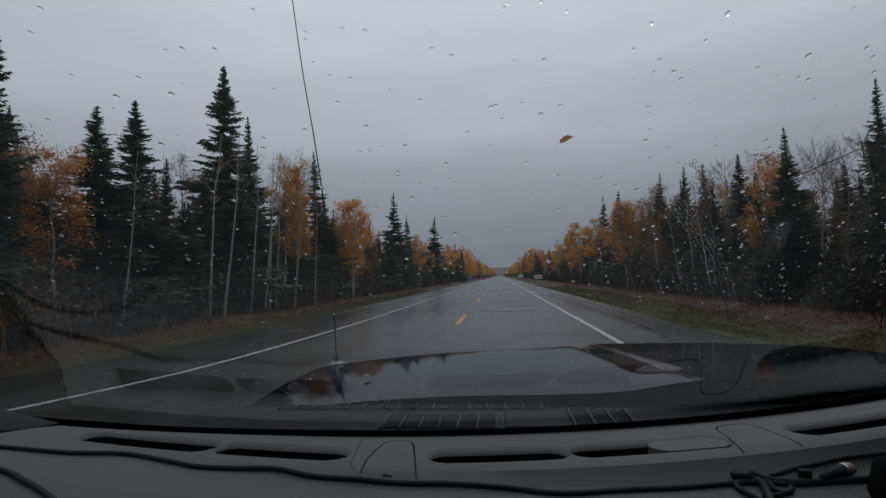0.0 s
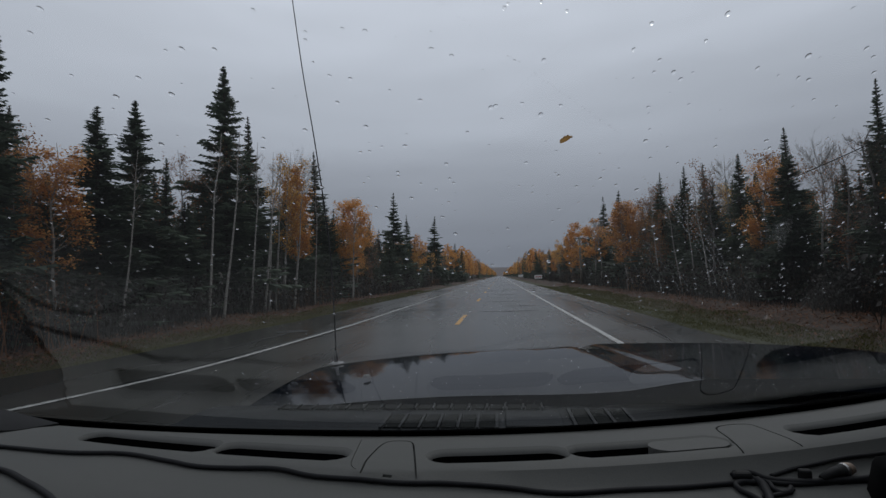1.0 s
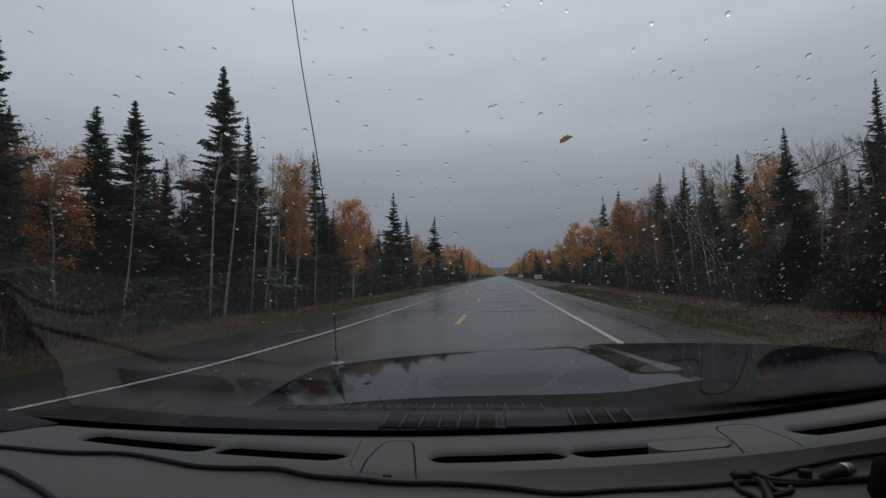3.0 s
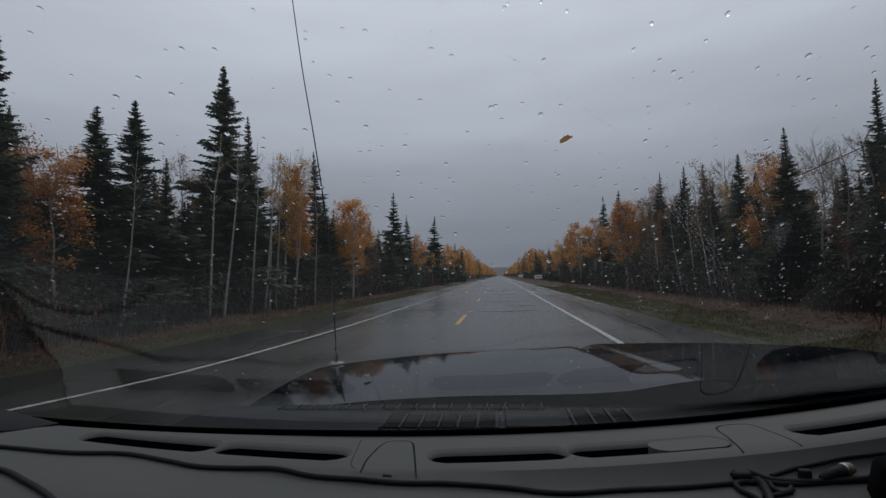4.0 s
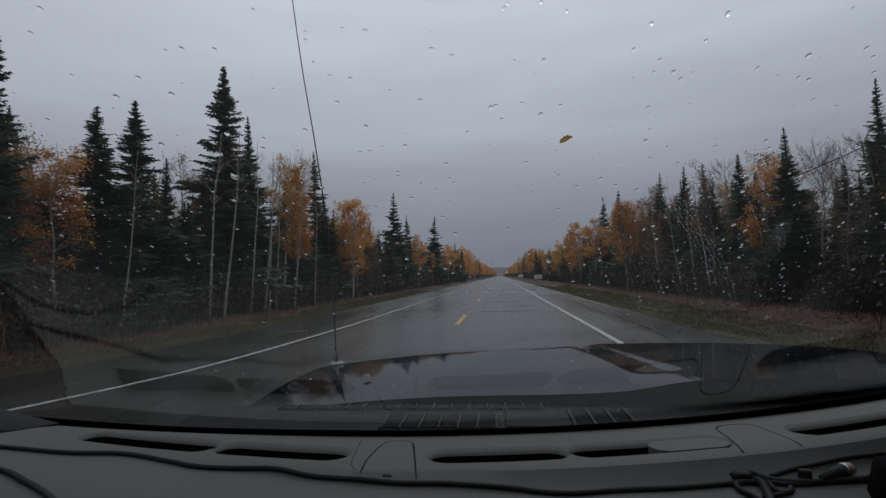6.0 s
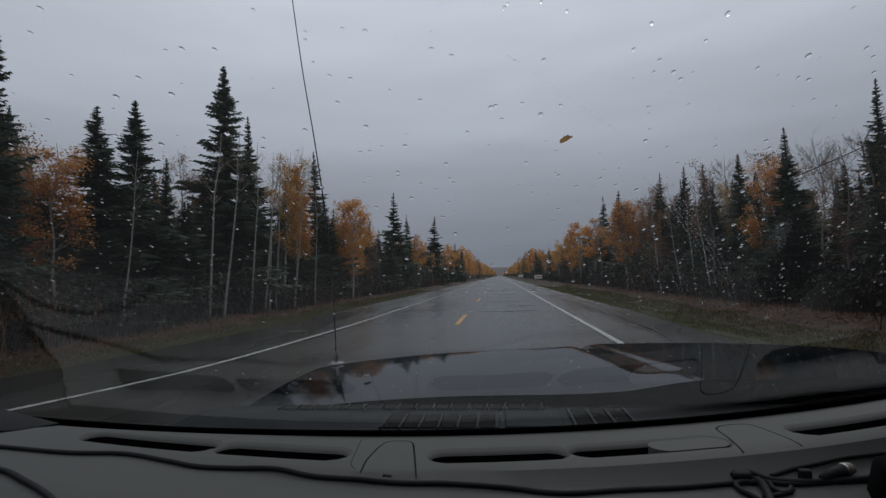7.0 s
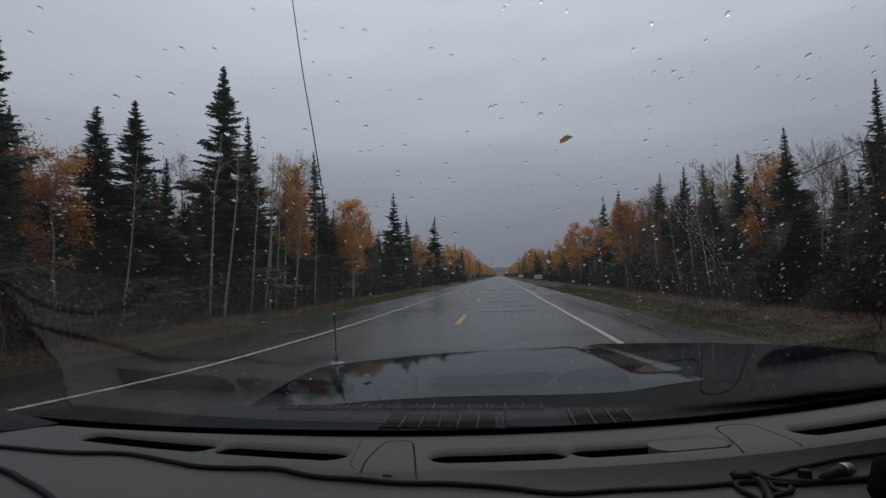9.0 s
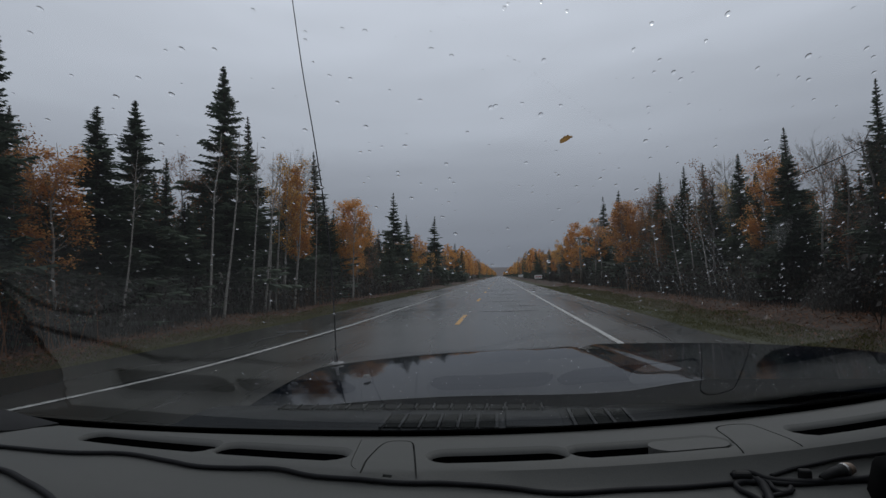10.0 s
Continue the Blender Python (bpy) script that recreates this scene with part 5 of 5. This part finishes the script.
def build_cables():
    def lay(points, r, label):
        pts = smooth_path([(x, y, 0) for x, y in points], 8)
        pts = [Vector((p.x, p.y, lower_z(p.x, p.y) + r)) for p in pts]
        tagged(new("cable", tube("cable", pts, [r] * len(pts), 10, M_CABLE)), label, "cable", "cables on the dashboard")

    lay([(-0.8000, 0.6000), (-0.6930, 0.5810), (-0.5690, 0.5620), (-0.4860, 0.5590), (-0.4080, 0.5390), (-0.3550, 0.5260), (-0.2691, 0.5231), (-0.2105, 0.5105), (-0.1263, 0.5051), (-0.0597, 0.5093), (-0.0000, 0.5106), (0.0577, 0.5095), (0.1168, 0.5240), (0.1783, 0.5370), (0.2416, 0.5536)], 0.0027, "black charging cable lying along the dashboard")
    lay([(-0.8200, 0.4850), (-0.7650, 0.5080), (-0.7150, 0.5280), (-0.6550, 0.5220), (-0.6000, 0.5100), (-0.5530, 0.4900), (-0.5040, 0.4680), (-0.4640, 0.4450), (-0.4400, 0.4200), (-0.4300, 0.3800)], 0.0032, "black cable looping off the dashboard edge")
    lay([(0.2880, 0.5714), (0.3116, 0.5822), (0.3454, 0.5945), (0.3848, 0.6093), (0.4164, 0.6204), (0.4450, 0.6306)], 0.0022, "thin black cable running beside the plug")
    lay([(0.2432, 0.5615), (0.2533, 0.5653), (0.2663, 0.5684), (0.2773, 0.5655), (0.2929, 0.5649), (0.3170, 0.5673), (0.3498, 0.5749), (0.3839, 0.5835), (0.4144, 0.5943)], 0.0034, "black cable end tied to the bundle")
    lay([(0.2576, 0.5651), (0.2717, 0.5626), (0.2939, 0.5619), (0.3222, 0.5669), (0.3564, 0.5763), (0.3931, 0.5846)], 0.0026, "black cable doubled beside the bundle")
    lay([(0.2641, 0.5587), (0.2496, 0.5559), (0.2413, 0.5506), (0.2426, 0.5417), (0.2499, 0.5345), (0.2562, 0.5260)], 0.0030, "bent loop of black cable on the dashboard")
    lay([(0.2670, 0.5610), (0.2697, 0.5532), (0.2684, 0.5445), (0.2660, 0.5341), (0.2625, 0.5238)], 0.0044, "short twisted end of black cable")
    lay([(0.2733, 0.5655), (0.2796, 0.5594), (0.2794, 0.5509), (0.2850, 0.5469), (0.2945, 0.5512), (0.3001, 0.5579)], 0.0026, "thin black cable curling back on itself")
    lay([(0.2617, 0.5364), (0.2776, 0.5429), (0.2926, 0.5490), (0.3007, 0.5554)], 0.0022, "thin black cable tail in the bundle")
    # plug with a metal ring
    x, y = 0.3693, 0.5882
    z = lower_z(x, y)
    e = empty("power_plug", x, y, z)
    z += 0.0075
    part("plug_body", tube("plug_body", [(x - 0.030, y - 0.016, z - 0.002), (x - 0.016, y - 0.009, z), (x + 0.003, y + 0.001, z)], [0.0030, 0.0054, 0.0066], 16, M_BLACK), M_BLACK, e)
    part("plug_ring", tube("plug_ring", [(x + 0.003, y + 0.001, z), (x + 0.0035, y + 0.0012, z), (x + 0.0048, y + 0.0018, z), (x + 0.0052, y + 0.002, z)], [0.0070, 0.0075, 0.0075, 0.0070], 20, M_METAL), M_METAL, e, "bright metal ring")
    part("plug_drum", tube("plug_drum", [(x + 0.005, y + 0.0019, z), (x + 0.010, y + 0.0045, z), (x + 0.0145, y + 0.0066, z), (x + 0.016, y + 0.0074, z)], [0.0071, 0.0070, 0.0060, 0.0036], 20, M_TAN), M_TAN, e, "dull brass-coloured end")
    tagged(e, "black power plug with a metal ring on the dashboard", "plug")
    # clip that ties the cables
    x, y = 0.2534, 0.5634
    z = lower_z(x, y)
    tagged(part("cable_clip", box(bmesh.new(), x - 0.009, x + 0.010, y - 0.006, y + 0.006, z, z + 0.0085, 0.0035), M_BLACK, None), "small black clip around the cable bundle", "clip")
    x, y = 0.3229, 0.5741
    z = lower_z(x, y)
    tagged(part("cable_clip", box(bmesh.new(), x - 0.005, x + 0.007, y - 0.004, y + 0.004, z, z + 0.013, 0.002), M_BLACK, None), "small black clip around the cable end", "clip")
    # dark rounded holder beside the plug
    x, y = 0.3750, 0.5513
    z = lower_z(x, y)
    lean = Matrix.Translation((x, y, z)) @ pose(0, 0, 0, 0, 12, -20) @ Matrix.Translation((-x, -y, -z))
    bm = box(bmesh.new(), x, x + 0.11, y - 0.012, y + 0.034, z - 0.014, z + 0.046, 0.010, lean)
    tagged(part("device_holder", bm, M_VOID, None, smooth=True), "black plastic device holder standing on the dashboard", "holder")
    # pale connector on the tail of the curled cable
    x, y = 0.4106, 0.4956
    z = lower_z(x, y)
    turn = Matrix.Translation((x, y, z)) @ pose(0, 0, 0, 0, 0, -10) @ Matrix.Translation((-x, -y, -z))
    e = empty("cable_connector", x, y, z)
    part("housing", box(bmesh.new(), x - 0.013, x + 0.013, y - 0.024, y + 0.003, z, z + 0.008, 0.002, turn), M_PAPER, e)
    part("neck", box(bmesh.new(), x - 0.0065, x + 0.0065, y + 0.003, y + 0.028, z + 0.001, z + 0.007, 0.0015, turn), M_PAPER, e)
    tagged(e, "pale grey plastic connector lying on the dashboard", "connector")


build_cables()


def build_leaf():
    x = 0.0215
    bm = bmesh.new()
    top, low = [], []
    n = 20
    for k in range(n + 1):
        t = k / n
        w = 0.0009 * math.sin(math.pi * min(1.0, t / 0.82)) ** 0.6 + 0.00012 if t < 0.82 else 0.00012
        notch = 0.00022 * math.sin(t * 23.0)
        cx, cs = x + 0.0036 * (t - 0.5), LEAF_S + 0.0020 * (t - 0.5) + 0.0004 * math.sin(3.1 * t)
        top.append(glass_point(cx, cs + w + (notch if t < 0.8 else 0), 0.0014))
        low.append(glass_point(cx, cs - w, 0.0012))
    sheet(bm, [top, low], (0, 0.0002, 0.0004))
    tagged(part("fallen_leaf", bm, M_FALLEN, None), "small yellow-brown birch leaf stuck to wet windscreen", "leaf")


LEAF_S = 0.5785
build_leaf()


def build_raindrops():
    """Rain on the outside of the windscreen: low round beads of many sizes, and thin wiped trails."""
    rng = random.Random(4)
    v, f = [], []

    def bead(x, s, r, long=1.0, tall=0.34):
        """A low dome with a flat foot on the glass."""
        start, seg = len(v), 8
        for q, h in ((1.0, 0.0), (0.96, 0.10), (0.78, 0.52), (0.42, 0.88)):
            for k in range(seg):
                w = 2 * math.pi * k / seg
                wob = 1 + 0.08 * math.sin(2 * w + x * 900)
                v.append(glass_point(x + q * r * math.cos(w) * wob, s + q * r * long * math.sin(w) * wob, 0.0008 + h * tall * r))
        v.append(glass_point(x, s, 0.0008 + tall * r))
        for j in range(3):
            for k in range(seg):
                a, b = start + j * seg + k, start + j * seg + (k + 1) % seg
                f.append((b, a, a + seg, b + seg))
        top = start + 4 * seg
        for k in range(seg):
            f.append((start + 3 * seg + (k + 1) % seg, start + 3 * seg + k, top))
        foot = len(v)
        for k in range(seg):
            v.append(v[start + k].copy())
        f.append(tuple(foot + k for k in range(seg)))

    size = lambda: rng.choices((0.00026, 0.00036, 0.00050, 0.00070, 0.00095), (5, 6, 4, 2, 0.7))[0] * rng.uniform(0.8, 1.2)
    for _ in range(640):
        bead(rng.uniform(-0.30, 0.26), rng.uniform(0.42, 0.56), size(), rng.uniform(1.0, 1.4))
    for _ in range(560):
        bead(rng.uniform(-0.42, 0.42), rng.uniform(0.16, 0.44), rng.uniform(0.0003, 0.0006), rng.uniform(1.0, 1.5))
    for _ in range(180):
        bead(rng.gauss(0.11, 0.09), rng.uniform(0.33, 0.53), rng.uniform(0.0004, 0.0009), rng.uniform(1.0, 1.5), 0.42)
    for _ in range(360):
        bead(rng.uniform(-0.34, 0.46), rng.uniform(0.10, 0.34), rng.choices((0.0004, 0.0007, 0.0011), (4, 3, 1))[0] * rng.uniform(0.8, 1.2), rng.uniform(1.0, 1.5), 0.7)
    # fine spray low on the glass
    for _ in range(520):
        bead(rng.uniform(-0.42, 0.50), rng.uniform(0.03, 0.20), rng.uniform(0.0004, 0.0009), rng.uniform(0.9, 1.4), 0.6)
    # larger beads higher up, where the glass is nearest
    for _ in range(170):
        bead(rng.uniform(-0.15, 0.135), rng.uniform(0.54, 0.64), rng.choice((0.0003, 0.0004, 0.0005, 0.0006)) * rng.uniform(0.8, 1.15), rng.uniform(0.95, 1.2), 0.26)
    for _ in range(66):
        bead(rng.uniform(-0.15, 0.135), rng.uniform(0.55, 0.64), rng.uniform(0.0005, 0.00095), rng.uniform(0.9, 1.1), 0.24)

    # beads strung on the wiper's arcs: x and height of both ends
    def string(x0, s0, x1, s1, n, r, bow, tall=0.34):
        for j in range(n):
            t = (j + rng.uniform(-0.3, 0.3)) / n
            bead(x0 + (x1 - x0) * t + bow * 4 * t * (1 - t) + rng.uniform(-0.0003, 0.0003), s0 + (s1 - s0) * t, r * rng.uniform(0.6, 1.3), 1.7, tall)

    for k in range(5):
        string(0.050 + 0.004 * k, 0.558 - 0.003 * k, 0.112 + 0.006 * k, 0.458 - 0.006 * k, 60, 0.00022, 0.004)
    for k in range(6):
        string(0.030 + 0.006 * k, 0.535 - 0.004 * k, 0.068 + 0.007 * k, 0.466 - 0.003 * k, 34, 0.00018, 0.003)
    for k in range(3):
        string(0.078 + 0.007 * k, 0.560 - 0.003 * k, 0.120 + 0.006 * k, 0.500 - 0.004 * k, 36, 0.00018, 0.003)
    string(-0.0115, 0.626, 0.038, 0.580, 46, 0.00024, -0.001, 0.16)
    tagged(new("raindrops", mesh_of("raindrops", v, f, M_DROP, smooth=True)), "clear raindrops of many sizes beaded on the windscreen", "raindrops", kind="stuff")


build_raindrops()
